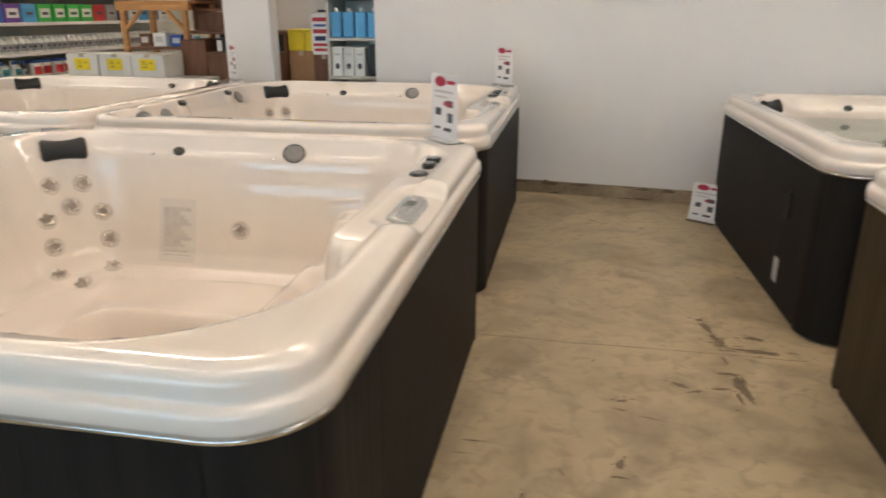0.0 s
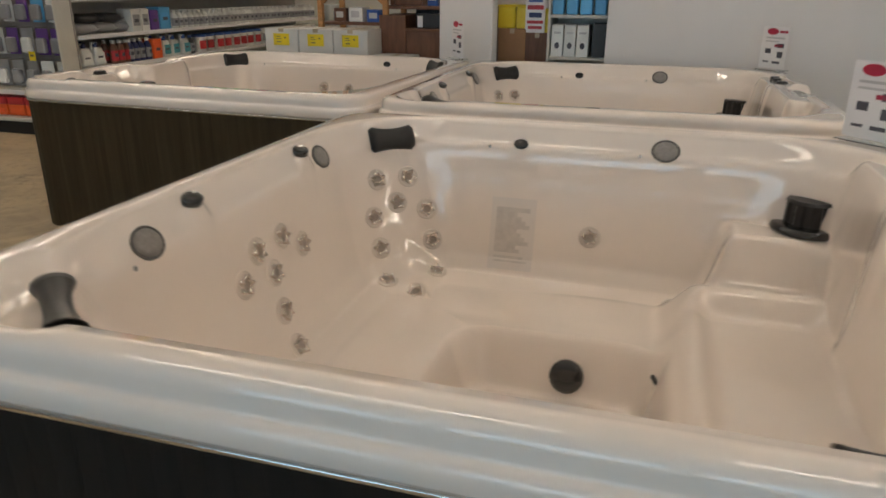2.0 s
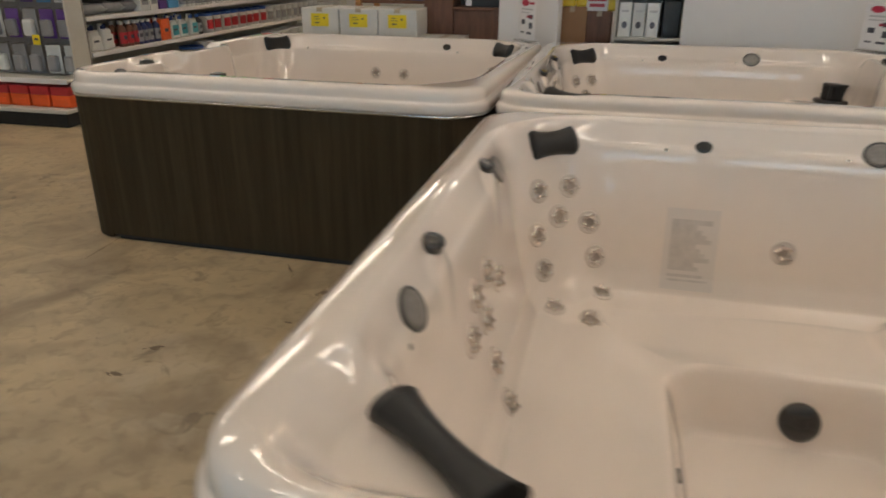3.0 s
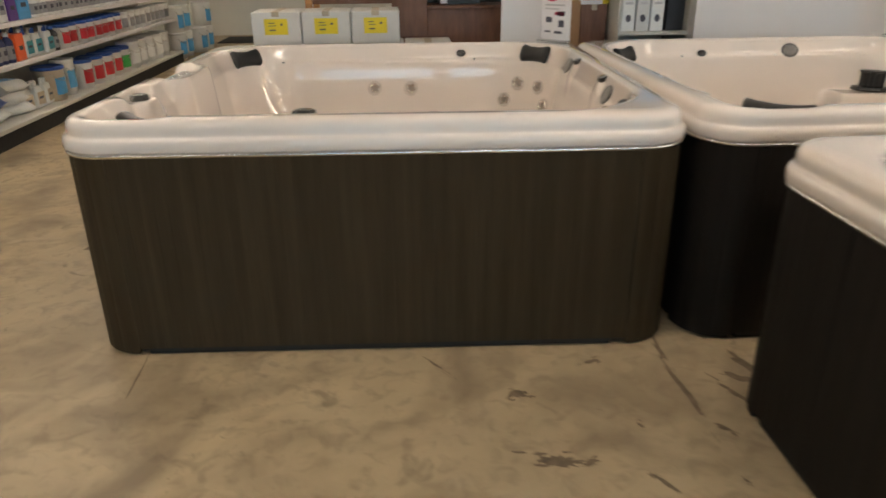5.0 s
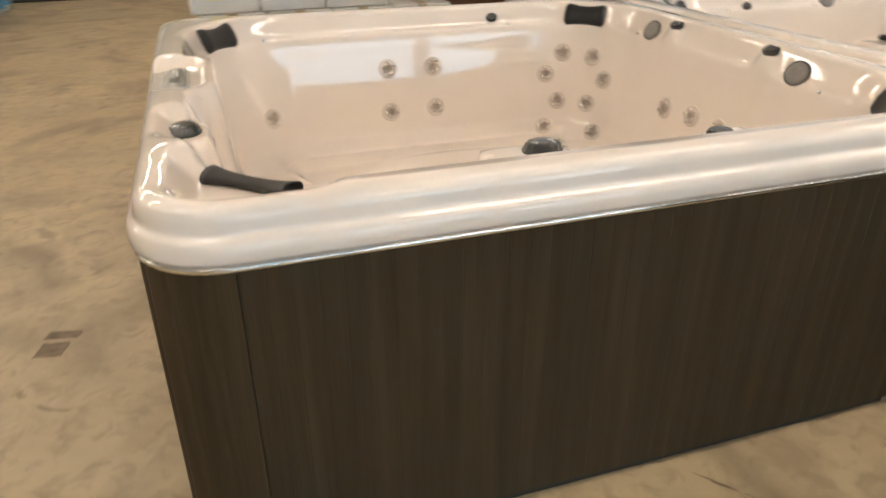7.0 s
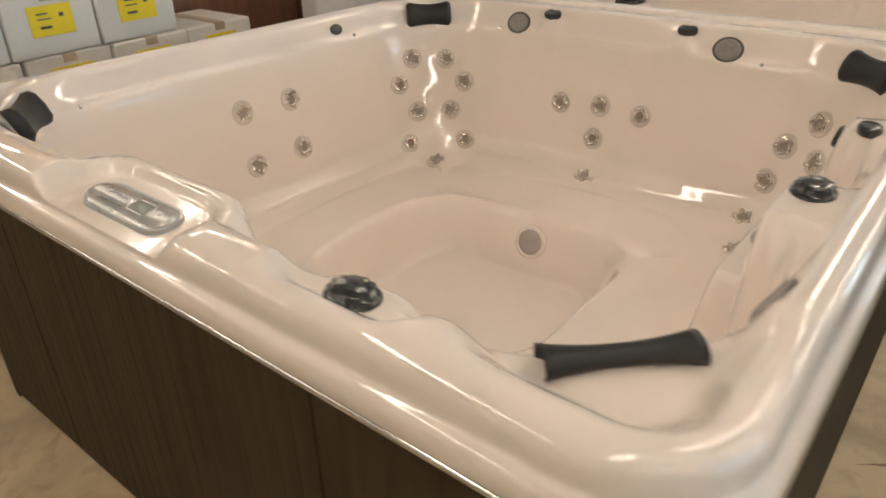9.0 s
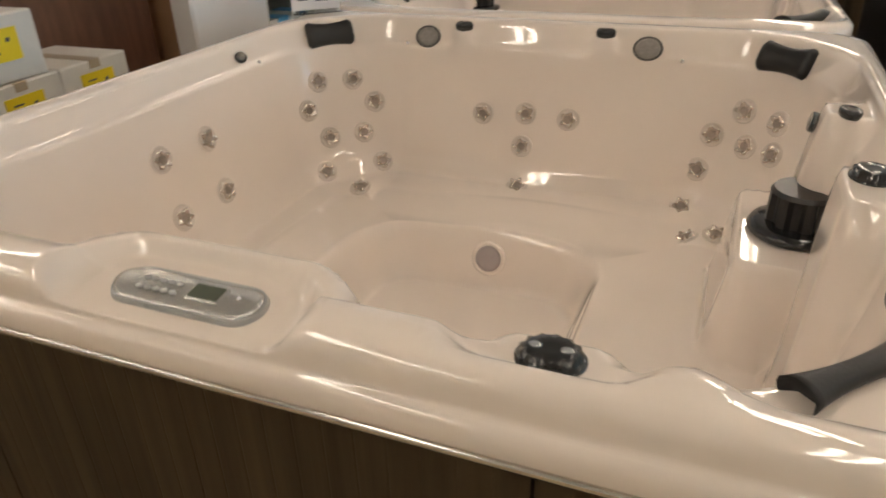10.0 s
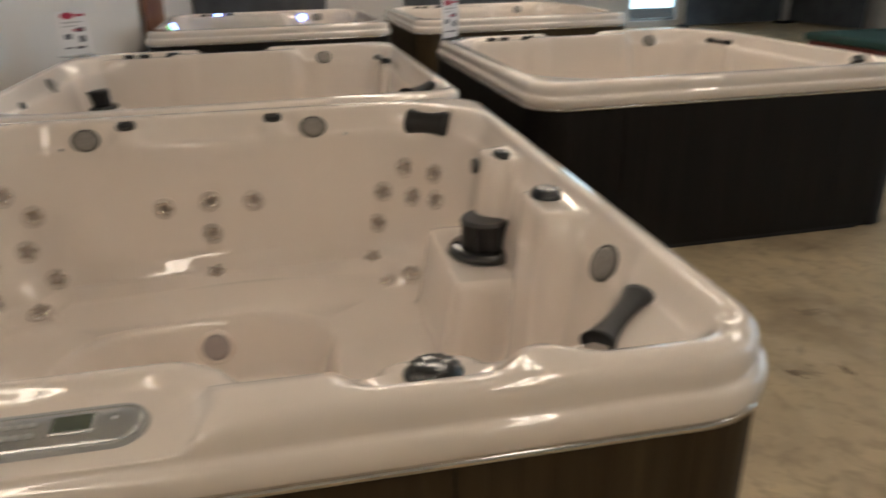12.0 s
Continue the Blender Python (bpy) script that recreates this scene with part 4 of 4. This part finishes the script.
for k in range(22):
    a, tilt, ln = random.uniform(0, 6.28), random.uniform(0.2, 1.2), random.uniform(0.08, 0.17)
    d = Vector((math.cos(a) * math.sin(tilt), math.sin(a) * math.sin(tilt), math.cos(tilt)))
    s = Vector((-math.sin(a), math.cos(a), 0)) * 0.016
    base, tip = Vector((0, 0, 0.09)), Vector((0, 0, 0.09)) + d * ln
    mid = base.lerp(tip, 0.55) + Vector((0, 0, 0.015))
    vs = [leafm.verts.new(p) for p in (base, mid + s, tip, mid - s)]
    leafm.faces.new((vs[0], vs[1], vs[2]))
    leafm.faces.new((vs[0], vs[2], vs[3]))
part("leaves", leafm, mat("leaf_green", (0.05, 0.11, 0.03), 0.5, vary=0.3), plant)

# ---- gondola with pool chemicals ----
GX, GY0, GY1 = -6.42, 6.22, 11.9
gondola = thing("gondola_shelf", pose(0, 0, 0), "cream steel shop gondola full of pool supplies", "shelving")
part("kick_plate", box(GX - 0.50, GX - 0.02, GY0, GY1, 0, 0.13), KICK, gondola)
part("deck", box(GX - 0.55, GX, GY0, GY1, 0.13, 0.165, 0.004), SHELF, gondola)
part("back_panel", box(GX - 0.58, GX - 0.55, GY0, GY1, 0, 2.0), SHELF, gondola)
part("end_panel", box(GX - 0.58, GX - 0.06, GY0 - 0.03, GY0, 0, 2.0, 0.004), SHELF, gondola)
for z in (0.60, 0.925, 1.30, 1.66):
    part("shelf", box(GX - 0.55, GX - 0.06, GY0, GY1, z, z + 0.02, 0.003), SHELF, gondola)
    part("price_rail", box(GX - 0.06, GX - 0.045, GY0, GY1, z - 0.02, z + 0.022, 0.003), CARD, gondola)
for k in range(5):
    y = GY0 + (GY1 - GY0) * k / 4
    part("upright", box(GX - 0.60, GX - 0.56, y - 0.02, y + 0.02, 0, 2.02), KICK, gondola)


def label_band(r, z0, z1, colour, parent, half=70, sx=1.0, sy=1.0):
    bm = bmesh.new()
    rows = [[bm.verts.new((r * sx * math.cos(radians(a)), r * sy * math.sin(radians(a)), z)) for a in range(-half, half + 1, 10)] for z in (z0, z1)]
    for k in range(len(rows[0]) - 1):
        bm.faces.new((rows[0][k], rows[0][k + 1], rows[1][k + 1], rows[1][k]))
    return part("label", bm, colour, parent)


def pail(body, lid, lab, r=0.13, h=0.27):
    root = thing("pail", pose(0, 0, -9), "%s plastic pail with a %s lid on the gondola" % (body, lid), "pail", "pails of pool chemicals")
    part("body", lathe([(r * 0.9, 0), (r, h * 0.96), (r, h)], 20), PAL[body], root, smooth=True)
    part("lid", lathe([(r * 1.04, h - 0.012), (r * 1.04, h + 0.014), (r * 0.96, h + 0.02), (r * 0.9, h + 0.012)], 20), PAL[lid], root, smooth=True)
    label_band(r * 1.004, h * 0.2, h * 0.72, PAL[lab], root, 50)
    bm = bmesh.new()
    n = 14
    rows = []
    for k in range(n + 1):
        a = math.pi * k / n
        c = Vector((r * 0.55 * math.sin(a) + r * 0.5, r * 1.02 * math.cos(a), h * 0.86 - r * 0.55 * math.sin(a)))
        rows.append([bm.verts.new(c + Vector((0.003 * math.cos(q), 0, 0.003 * math.sin(q)))) for q in (0, 2.1, 4.2)])
    for a, b in zip(rows, rows[1:]):
        for q in range(3):
            bm.faces.new((a[q], a[(q + 1) % 3], b[(q + 1) % 3], b[q]))
    part("bail", bm, STEEL, root)
    return root


def jug(body, cap, lab):
    root = thing("jug", pose(0, 0, -9), "%s plastic jug with a %s cap on the gondola" % (body, cap), "jug", "jugs of pool chemicals")
    bm = box(-0.055, 0.055, -0.085, 0.085, 0, 0.19, 0.02, 2)
    for v in bm.verts:
        if v.co.z > 0.15:
            v.co.x *= 0.72
            v.co.y *= 0.72
    box(-0.012, 0.012, -0.075, -0.055, 0.17, 0.235, 0.006, 1, bm)
    box(-0.012, 0.012, -0.075, 0.01, 0.222, 0.242, 0.006, 1, bm)
    part("body", bm, PAL[body], root, smooth=True)
    part("cap", lathe([(0.026, 0.185), (0.026, 0.235), (0.02, 0.24)], 16), PAL[cap], root)
    part("label", box(0.0545, 0.0565, -0.06, 0.06, 0.03, 0.14, 0.0005), PAL[lab], root)
    part("print_bar", box(0.0566, 0.058, -0.04, 0.03, 0.08, 0.10), INK, root)
    return root


def bottle(body, cap, lab, r=0.045, h=0.24):
    root = thing("bottle", pose(0, 0, -9), "%s plastic bottle with a %s cap on the gondola" % (body, cap), "bottle", "bottles of pool chemicals")
    part("body", lathe([(r * 0.92, 0), (r, 0.01), (r, h * 0.68), (r * 0.8, h * 0.78), (r * 0.4, h * 0.86), (r * 0.38, h * 0.9)], 16), PAL[body], root, smooth=True)
    part("cap", lathe([(r * 0.48, h * 0.88), (r * 0.48, h), (r * 0.36, h + 0.003)], 14), PAL[cap], root)
    lb = label_band(r * 1.01, h * 0.12, h * 0.58, PAL[lab], root, 80)
    label_band(r * 1.02, h * 0.30, h * 0.46, INK, lb, 30)
    return root


def bag(body, lab):
    root = thing("bag", pose(0, 0, -9), "%s plastic bag of chemicals lying on the gondola" % body, "bag", "bags of pool chemicals")
    bm = bmesh.new()
    nu, nv = 9, 7
    for side in (1, -1):
        g = [[bm.verts.new((-0.17 + 0.34 * i / (nu - 1), -0.13 + 0.26 * j / (nv - 1),
                            0.055 + side * 0.052 * (1 - (2 * i / (nu - 1) - 1) ** 4) ** 0.5 * (1 - (2 * j / (nv - 1) - 1) ** 4) ** 0.5 + 0.008 * noise.noise(Vector((i * 0.7, j * 0.7, side)))))
              for j in range(nv)] for i in range(nu)]
        for i in range(nu - 1):
            for j in range(nv - 1):
                q = (g[i][j], g[i + 1][j], g[i + 1][j + 1], g[i][j + 1])
                bm.faces.new(q if side > 0 else q[::-1])
    bmesh.ops.remove_doubles(bm, verts=bm.verts[:], dist=0.02)
    part("body", bm, PAL[body], root, smooth=True)
    part("label", box(-0.08, 0.08, -0.06, 0.06, 0.106, 0.1095, 0.001), PAL[lab], root)
    return root


def carton_item(body, lab, w, h):
    root = thing("product_box", pose(0, 0, -9), "%s boxed pool product on the gondola" % body, "box", "boxed pool products")
    part("body", box(-0.10, 0.10, -w / 2, w / 2, 0, h, 0.004), PAL[body], root)
    part("label", box(0.1002, 0.102, -w * 0.36, w * 0.36, h * 0.25, h * 0.75), PAL[lab], root)
    part("print_bar", box(0.1022, 0.1035, -w * 0.22, w * 0.22, h * 0.4, h * 0.55), INK, root)
    return root


PROTO = {}


def stock(key, make, x, y, z, turn=0):
    """The first of a kind is moved into place; the rest are copies."""
    m = pose(x, y, z, 0, 0, turn + random.uniform(-6, 6))
    if key not in PROTO:
        PROTO[key] = make()
        PROTO[key].matrix_basis = m
    else:
        copy_thing(PROTO[key], m)


def row(key, make, y0, y1, step_y, z, x=GX - 0.19, deep=1, dx=0.2, turn=0):
    y = y0
    while y < y1:
        for k in range(deep):
            stock(key, make, x - dx * k + random.uniform(-0.012, 0.012), y + random.uniform(-0.006, 0.006), z, turn)
        y += step_y


# deck
for k in range(4):
    for j in range(3):
        c = ("white", "blue", "white", "grey", "white", "navy", "white")[(3 * k + 2 * j) % 7]
        stock("bag" + c, lambda c=c: bag(c, "sky" if c == "white" else "white"), GX - 0.25, 6.44 + 0.31 * k + random.uniform(-0.05, 0.05), 0.166 + 0.098 * j, 80 + random.uniform(-22, 22))
row("jugw", lambda: jug("white", "white", "tan"), 7.55, 7.95, 0.19, 0.166)
row("pailt", lambda: pail("tan", "blue", "sky", 0.14, 0.30), 8.10, 8.4, 0.30, 0.166)
row("pailw", lambda: pail("white", "white", "sky", 0.11, 0.33), 8.42, 8.6, 0.25, 0.166)
row("pailr", lambda: pail("white", "blue", "red"), 8.78, 9.7, 0.285, 0.166)
row("pailg", lambda: pail("white", "blue", "green"), 9.9, 10.0, 0.285, 0.166)
row("pailp", lambda: pail("white", "white", "white", 0.135, 0.30), 10.2, 11.6, 0.30, 0.166)
# first shelf
row("jugw2", lambda: jug("white", "navy", "white"), 6.38, 6.7, 0.18, 0.621, GX - 0.16, 2)
row("botb", lambda: bottle("brown", "white", "red"), 6.78, 7.0, 0.105, 0.621, GX - 0.12, 2, 0.11)
row("botn", lambda: bottle("navy", "white", "grey"), 7.02, 7.35, 0.105, 0.621, GX - 0.12, 2, 0.11)
row("boxo", lambda: carton_item("orange", "orange", 0.17, 0.22), 7.46, 7.5, 0.2, 0.621, GX - 0.17)
row("juga", lambda: jug("white", "blue", "teal"), 7.68, 8.1, 0.185, 0.621, GX - 0.14, 2)
row("botk", lambda: bottle("black", "blue", "grey", 0.06, 0.22), 8.18, 8.3, 0.13, 0.621, GX - 0.14)
row("pails", lambda: pail("white", "blue", "red", 0.095, 0.20), 8.42, 10.0, 0.2, 0.621, GX - 0.16)
row("pailv", lambda: pail("white", "white", "grey", 0.095, 0.20), 10.05, 11.7, 0.2, 0.621, GX - 0.16)
# second shelf
row("bagp", lambda: bag("grey", "white"), 6.45, 7.1, 0.29, 0.946, GX - 0.24, 1, 0.2, 85)
row("bagk", lambda: bag("black", "grey"), 6.55, 7.1, 0.31, 1.045, GX - 0.26, 1, 0.2, 85)
row("boxw", lambda: carton_item("white", "grey", 0.15, 0.24), 7.16, 7.4, 0.16, 0.946, GX - 0.17)
row("boxu", lambda: carton_item("purple", "purple", 0.13, 0.22), 7.50, 7.55, 0.16, 0.946, GX - 0.17)
row("boxs", lambda: carton_item("sky", "sky", 0.18, 0.25), 7.68, 7.75, 0.19, 0.946, GX - 0.17)
row("botw", lambda: bottle("white", "white", "grey", 0.05, 0.20), 7.87, 11.7, 0.112, 0.946, GX - 0.12, 2, 0.12)
# third shelf and top
seq = ["teal", "sky", "white", "red", "yellow", "blue", "purple", "sky", "green", "green", "green", "green", "red", "grey", "navy", "white", "sky", "grey", "white"]
for k, c in enumerate(seq):
    stock("t" + c, lambda c=c: carton_item(c, c if k % 2 else "white", 0.25, 0.23), GX - 0.18, 6.42 + 0.285 * k, 1.321)
for k in range(19):
    c = random.choice(["white", "blue", "grey", "teal", "navy"])
    stock("u" + c, lambda c=c: carton_item(c, "white", 0.25, 0.25), GX - 0.18, 6.42 + 0.285 * k, 1.681)
# pails stacked past the gondola
for y, lev in ((12.25, 2), (12.62, 3), (13.1, 1), (13.5, 2)):
    for k in range(lev):
        stock("pailz", lambda: pail("white", "white", "sky", 0.15, 0.36), GX - 0.2 + 0.1 * (y > 13), y, 0.378 * k)

# end display: hanging packs over a deck of red boxes
end = thing("end_display", pose(0, 0, 0), "cream steel end display with hanging packs", "shelving")
part("kick_plate", box(-7.62, -6.50, 5.77, 6.17, 0, 0.13), KICK, end)
part("deck", box(-7.65, -6.46, 5.74, 6.17, 0.13, 0.165, 0.004), SHELF, end)
part("back_panel", box(-7.65, -6.46, 6.17, 6.186, 0.165, 2.0), GREY, end)
part("side_panel", box(-6.475, -6.46, 5.95, 6.17, 0.165, 2.0, 0.003), SHELF, end)
part("shelf", box(-7.65, -6.48, 5.84, 6.17, 0.40, 0.42, 0.003), SHELF, end)
part("price_rail", box(-7.65, -6.48, 5.825, 5.84, 0.385, 0.43, 0.002), CARD, end)
for k in range(5):
    b = thing("product_box", pose(-7.50 + 0.225 * k, 5.93, 0.166), "red boxed product on the end display", "box", "red boxes")
    part("body", box(-0.10, 0.10, -0.08, 0.08, 0, 0.11, 0.005), PAL["orange"], b)
    part("lid", box(-0.101, 0.101, -0.081, 0.081, 0.11, 0.19, 0.005), PAL["red"], b)
    part("label", box(-0.07, 0.07, -0.083, -0.0805, 0.02, 0.07), PAL["orange"], b)


def hang_pack(x, z, c, d):
    root = thing("hanging_pack", pose(x, 6.06, z), "clear blister pack on a display hook", "package", "hanging packs")
    part("card", box(-0.075, 0.075, 0.02, 0.023, 0, 0.26, 0.001), PAL[c], root)
    part("blister", box(-0.055, 0.055, -0.035, 0.02, 0.02, 0.17, 0.018, 2), PAL[d], root)
    part("hook", box(-0.003, 0.003, -0.06, 0.10, 0.265, 0.271), STEEL, root)
    return root


for r_, z in enumerate((0.44, 0.76, 1.08, 1.40)):
    for k in range(6):
        c, d = random.choice([("grey", "white"), ("white", "grey"), ("grey", "grey"), ("sky", "grey"), ("grey", "teal"), ("purple", "grey")])
        stock("h" + c + d, lambda c=c, d=d: hang_pack(0, 0, c, d), -7.54 + 0.19 * k, 6.06, z)
for k in range(2):
    tag = thing("price_tag", pose(-7.26 + 0.40 * k, 5.99, 1.03 - 0.32 * k), "small yellow price tag on a display hook", "tag", "yellow tags")
    part("card", box(-0.04, 0.04, -0.001, 0.001, 0, 0.09, 0.0004), YELLOW, tag)
    part("print_bar", box(-0.02, 0.02, -0.0025, -0.001, 0.04, 0.06), INK, tag)

# dark mat by the far wall
mat_ob = thing("floor_mat", pose(-5.95, 14.7, 0), "black rubber floor mat", "mat")
part("pad", box(-0.55, 0.55, -0.5, 0.5, 0, 0.015, 0.005), KICK, mat_ob)

# ---- far corner: covered tub and grey fabric panels ----
far_tub = thing("covered_tub", pose(2.4, -3.8, 0), "low tub with dark green cover and red stained side", "hot tub")
part("cabinet", box(-0.9, 0.9, -1.0, 1.0, 0, 0.34, 0.03, 2), RED_SIDE, far_tub)
part("cover", box(-0.94, 0.94, -1.04, 1.04, 0.34, 0.44, 0.03, 2), GREEN_COVER, far_tub, "dark green vinyl cover")
part("fold_seam", box(-0.93, 0.93, -0.012, 0.012, 0.436, 0.446, 0.004), KICK, far_tub)
board = thing("board", pose(3.1, 5.50, 0, 0, 0, -6.7), "brown wooden board leaning on the wall", "board")
part("plank", box(-0.35, 0.35, -0.04, 0.0, 0, 2.0, 0.004), WALNUT, board)


def fabric_panel(x, y, turn, w, h, z=0.05):
    root = thing("fabric_panel", pose(x, y, 0, 0, 0, turn), "tall grey fabric display panel on a dark foot", "panel", "grey panels")
    bm = bmesh.new()
    n = 24
    fr = [bm.verts.new((-w / 2 + w * k / n, 0.015 * math.sin(k * 1.7), z)) for k in range(n + 1)]
    up = [bm.verts.new((-w / 2 + w * k / n, 0.015 * math.sin(k * 1.7), h)) for k in range(n + 1)]
    for k in range(n):
        bm.faces.new((fr[k], fr[k + 1], up[k + 1], up[k]))
    bmesh.ops.solidify(bm, geom=bm.faces[:], thickness=0.012)
    part("cloth", bm, GREY_FABRIC, root, smooth=True)
    part("rail", box(-w / 2, w / 2, -0.02, 0.02, h, h + 0.04, 0.004), KICK, root)
    for s in (-1, 1):
        part("foot", box(s * w / 2 - 0.03, s * w / 2 + 0.03, -0.2, 0.2, 0, 0.05, 0.005), KICK, root)
    return root


fabric_panel(8.6, -5.25, 90, 2.3, 2.2)
fabric_panel(7.5, -6.55, 0, 2.1, 2.2)
fabric_panel(5.0, 4.40, 90, 1.75, 1.9)
fabric_panel(5.0, 1.58, 90, 1.75, 1.9)

# coloured lights round the filled tub
for lamp, x, y in ((LED_GREEN, 0.26, 1.005), (LED_BLUE, 0.50, 1.005), (LED_BLUE, 0.985, 0.55), (LED_BLUE, 0.985, -0.42)):
    part("lamp_lens", lathe([(0.042, 0), (0.042, 0.014), (0.03, 0.02)], 16), lamp, tub_d, at=basin_d.seat(x, y))

# ---- wall grime ----
grime = bmesh.new()
for k in range(34):
    a, w, h = random.uniform(-0.6, 3.0), random.uniform(0.04, 0.20), random.uniform(0.006, 0.022)
    z0 = random.choice((0.0, 0.088, 0.10))
    ring = []
    for q in range(14):
        e = 2 * math.pi * q / 14
        ring.append(grime.verts.new((a + w / 2 * math.cos(e) * random.uniform(0.6, 1), -0.0175 - 0.00003 * k, max(0.001, z0 + h * math.sin(e) * random.uniform(0.5, 1)))))
    grime.faces.new(ring)
tagged(part("wall_grime", grime, mat("dark_grime", (0.13, 0.09, 0.05), 0.8, vary=0.3, scale=20), at=PART), "dark brown grime along a baseboard", "stain", kind="stuff")

# ---- floor marks ----
marks = bmesh.new()


def scuff(x, y, w, d, turn, rough=0.5):
    c, s = math.cos(radians(turn)), math.sin(radians(turn))
    # a ragged main scrape and flecks broken off along it
    for f in range(6):
        k0, n = (1.0, 30) if f == 0 else (random.uniform(0.12, 0.4), 9)
        ou, ov = (0, 0) if f == 0 else (random.uniform(-0.7, 0.7) * w, random.uniform(-0.9, 0.9) * d)
        ring = []
        for k in range(n):
            a = 2 * math.pi * k / n
            q = k0 * (1 - rough * random.random() - 0.35 * noise.noise(Vector((x * 9 + math.cos(a) * 1.5, y * 9 + math.sin(a) * 1.5, f))))
            u, v = ou + w / 2 * q * math.cos(a), ov + d / 2 * q * math.sin(a)
            ring.append(marks.verts.new((x + u * c - v * s, y + u * s + v * c, 0.0012 + 0.0002 * f)))
        marks.faces.new(ring)


for x, y, w, d, t in ((1.24, 3.27, 0.05, 0.16, 10), (1.22, 3.36, 0.06, 0.04, 0), (1.42, 3.04, 0.26, 0.055, -8), (1.44, 3.18, 0.12, 0.045, 0), (1.27, 3.13, 0.05, 0.20, 15), (1.04, 2.66, 0.10, 0.04, -30), (1.10, 2.62, 0.08, 0.025, 20),
                      (1.20, 2.66, 0.09, 0.025, 10), (1.29, 2.68, 0.055, 0.30, 6), (1.26, 2.80, 0.12, 0.03, 0), (0.77, 2.06, 0.04, 0.07, 0), (0.76, 1.99, 0.08, 0.018, 0), (0.80, 2.49, 0.06, 0.03, 20), (0.79, 2.42, 0.07, 0.012, -10),
                      (0.90, 2.38, 0.12, 0.008, -12), (0.25, 2.11, 0.09, 0.014, 0), (0.22, 2.03, 0.07, 0.008, 0), (-2.79, 2.735, 0.17, 0.06, -8), (-2.70, 2.72, 0.07, 0.03, 20), (-2.27, 3.10, 0.028, 0.42, 4), (-2.26, 3.38, 0.022, 0.24, -4),
                      (-1.98, 3.24, 0.05, 0.26, 12), (-2.55, 3.29, 0.08, 0.035, 25), (-2.86, 3.10, 0.09, 0.05, 10), (-3.14, 3.31, 0.014, 0.16, 35), (-4.245, 3.30, 0.010, 0.34, 2), (-3.33, 2.46, 0.07, 0.04, 30), (-3.36, 2.25, 0.08, 0.03, -20),
                      (-2.22, 2.86, 0.08, 0.03, -50), (-2.04, 3.14, 0.13, 0.05, -40), (-2.10, 3.05, 0.03, 0.18, 25), (-2.50, 2.62, 0.02, 0.14, 30)):
    scuff(x, y, w, d, t)
# two torn strips of old brown tape
for x, y, w, d in ((-4.870, 4.704, 0.115, 0.050), (-4.900, 4.616, 0.092, 0.088)):
    ring = []
    for k in range(40):
        e, f = divmod(k, 10)
        f = f / 10
        u, v = ((f - 0.5, 0.5), (0.5, 0.5 - f), (0.5 - f, -0.5), (-0.5, f - 0.5))[e]
        u, v = u * w * random.uniform(0.93, 1.05), v * d * random.uniform(0.9, 1.06)
        ring.append(marks.verts.new((x + u + 0.3 * v, y + v - 0.22 * u, 0.0014)))
    marks.faces.new(ring)
# the saw-cut slab joint across the aisle, chipped along its length
for k in range(13):
    scuff(0.16 + 0.118 * k, 2.985 + random.uniform(-0.006, 0.006), 0.15, 0.006, random.uniform(-3, 3), 0.3)
for k in range(60):
    scuff(random.uniform(-5.5, 1.4), random.choice([random.uniform(1.2, 3.3), random.uniform(-0.5, 0.7)]), random.uniform(0.02, 0.06), random.uniform(0.006, 0.02), random.uniform(0, 180))
tagged(part("floor_scuffs", marks, mat("dark_scuff", (0.26, 0.195, 0.13), 0.7, scale=25, second=(0.12, 0.085, 0.055))), "dark brown scuffs and scrapes on concrete", "floor marks", kind="stuff")
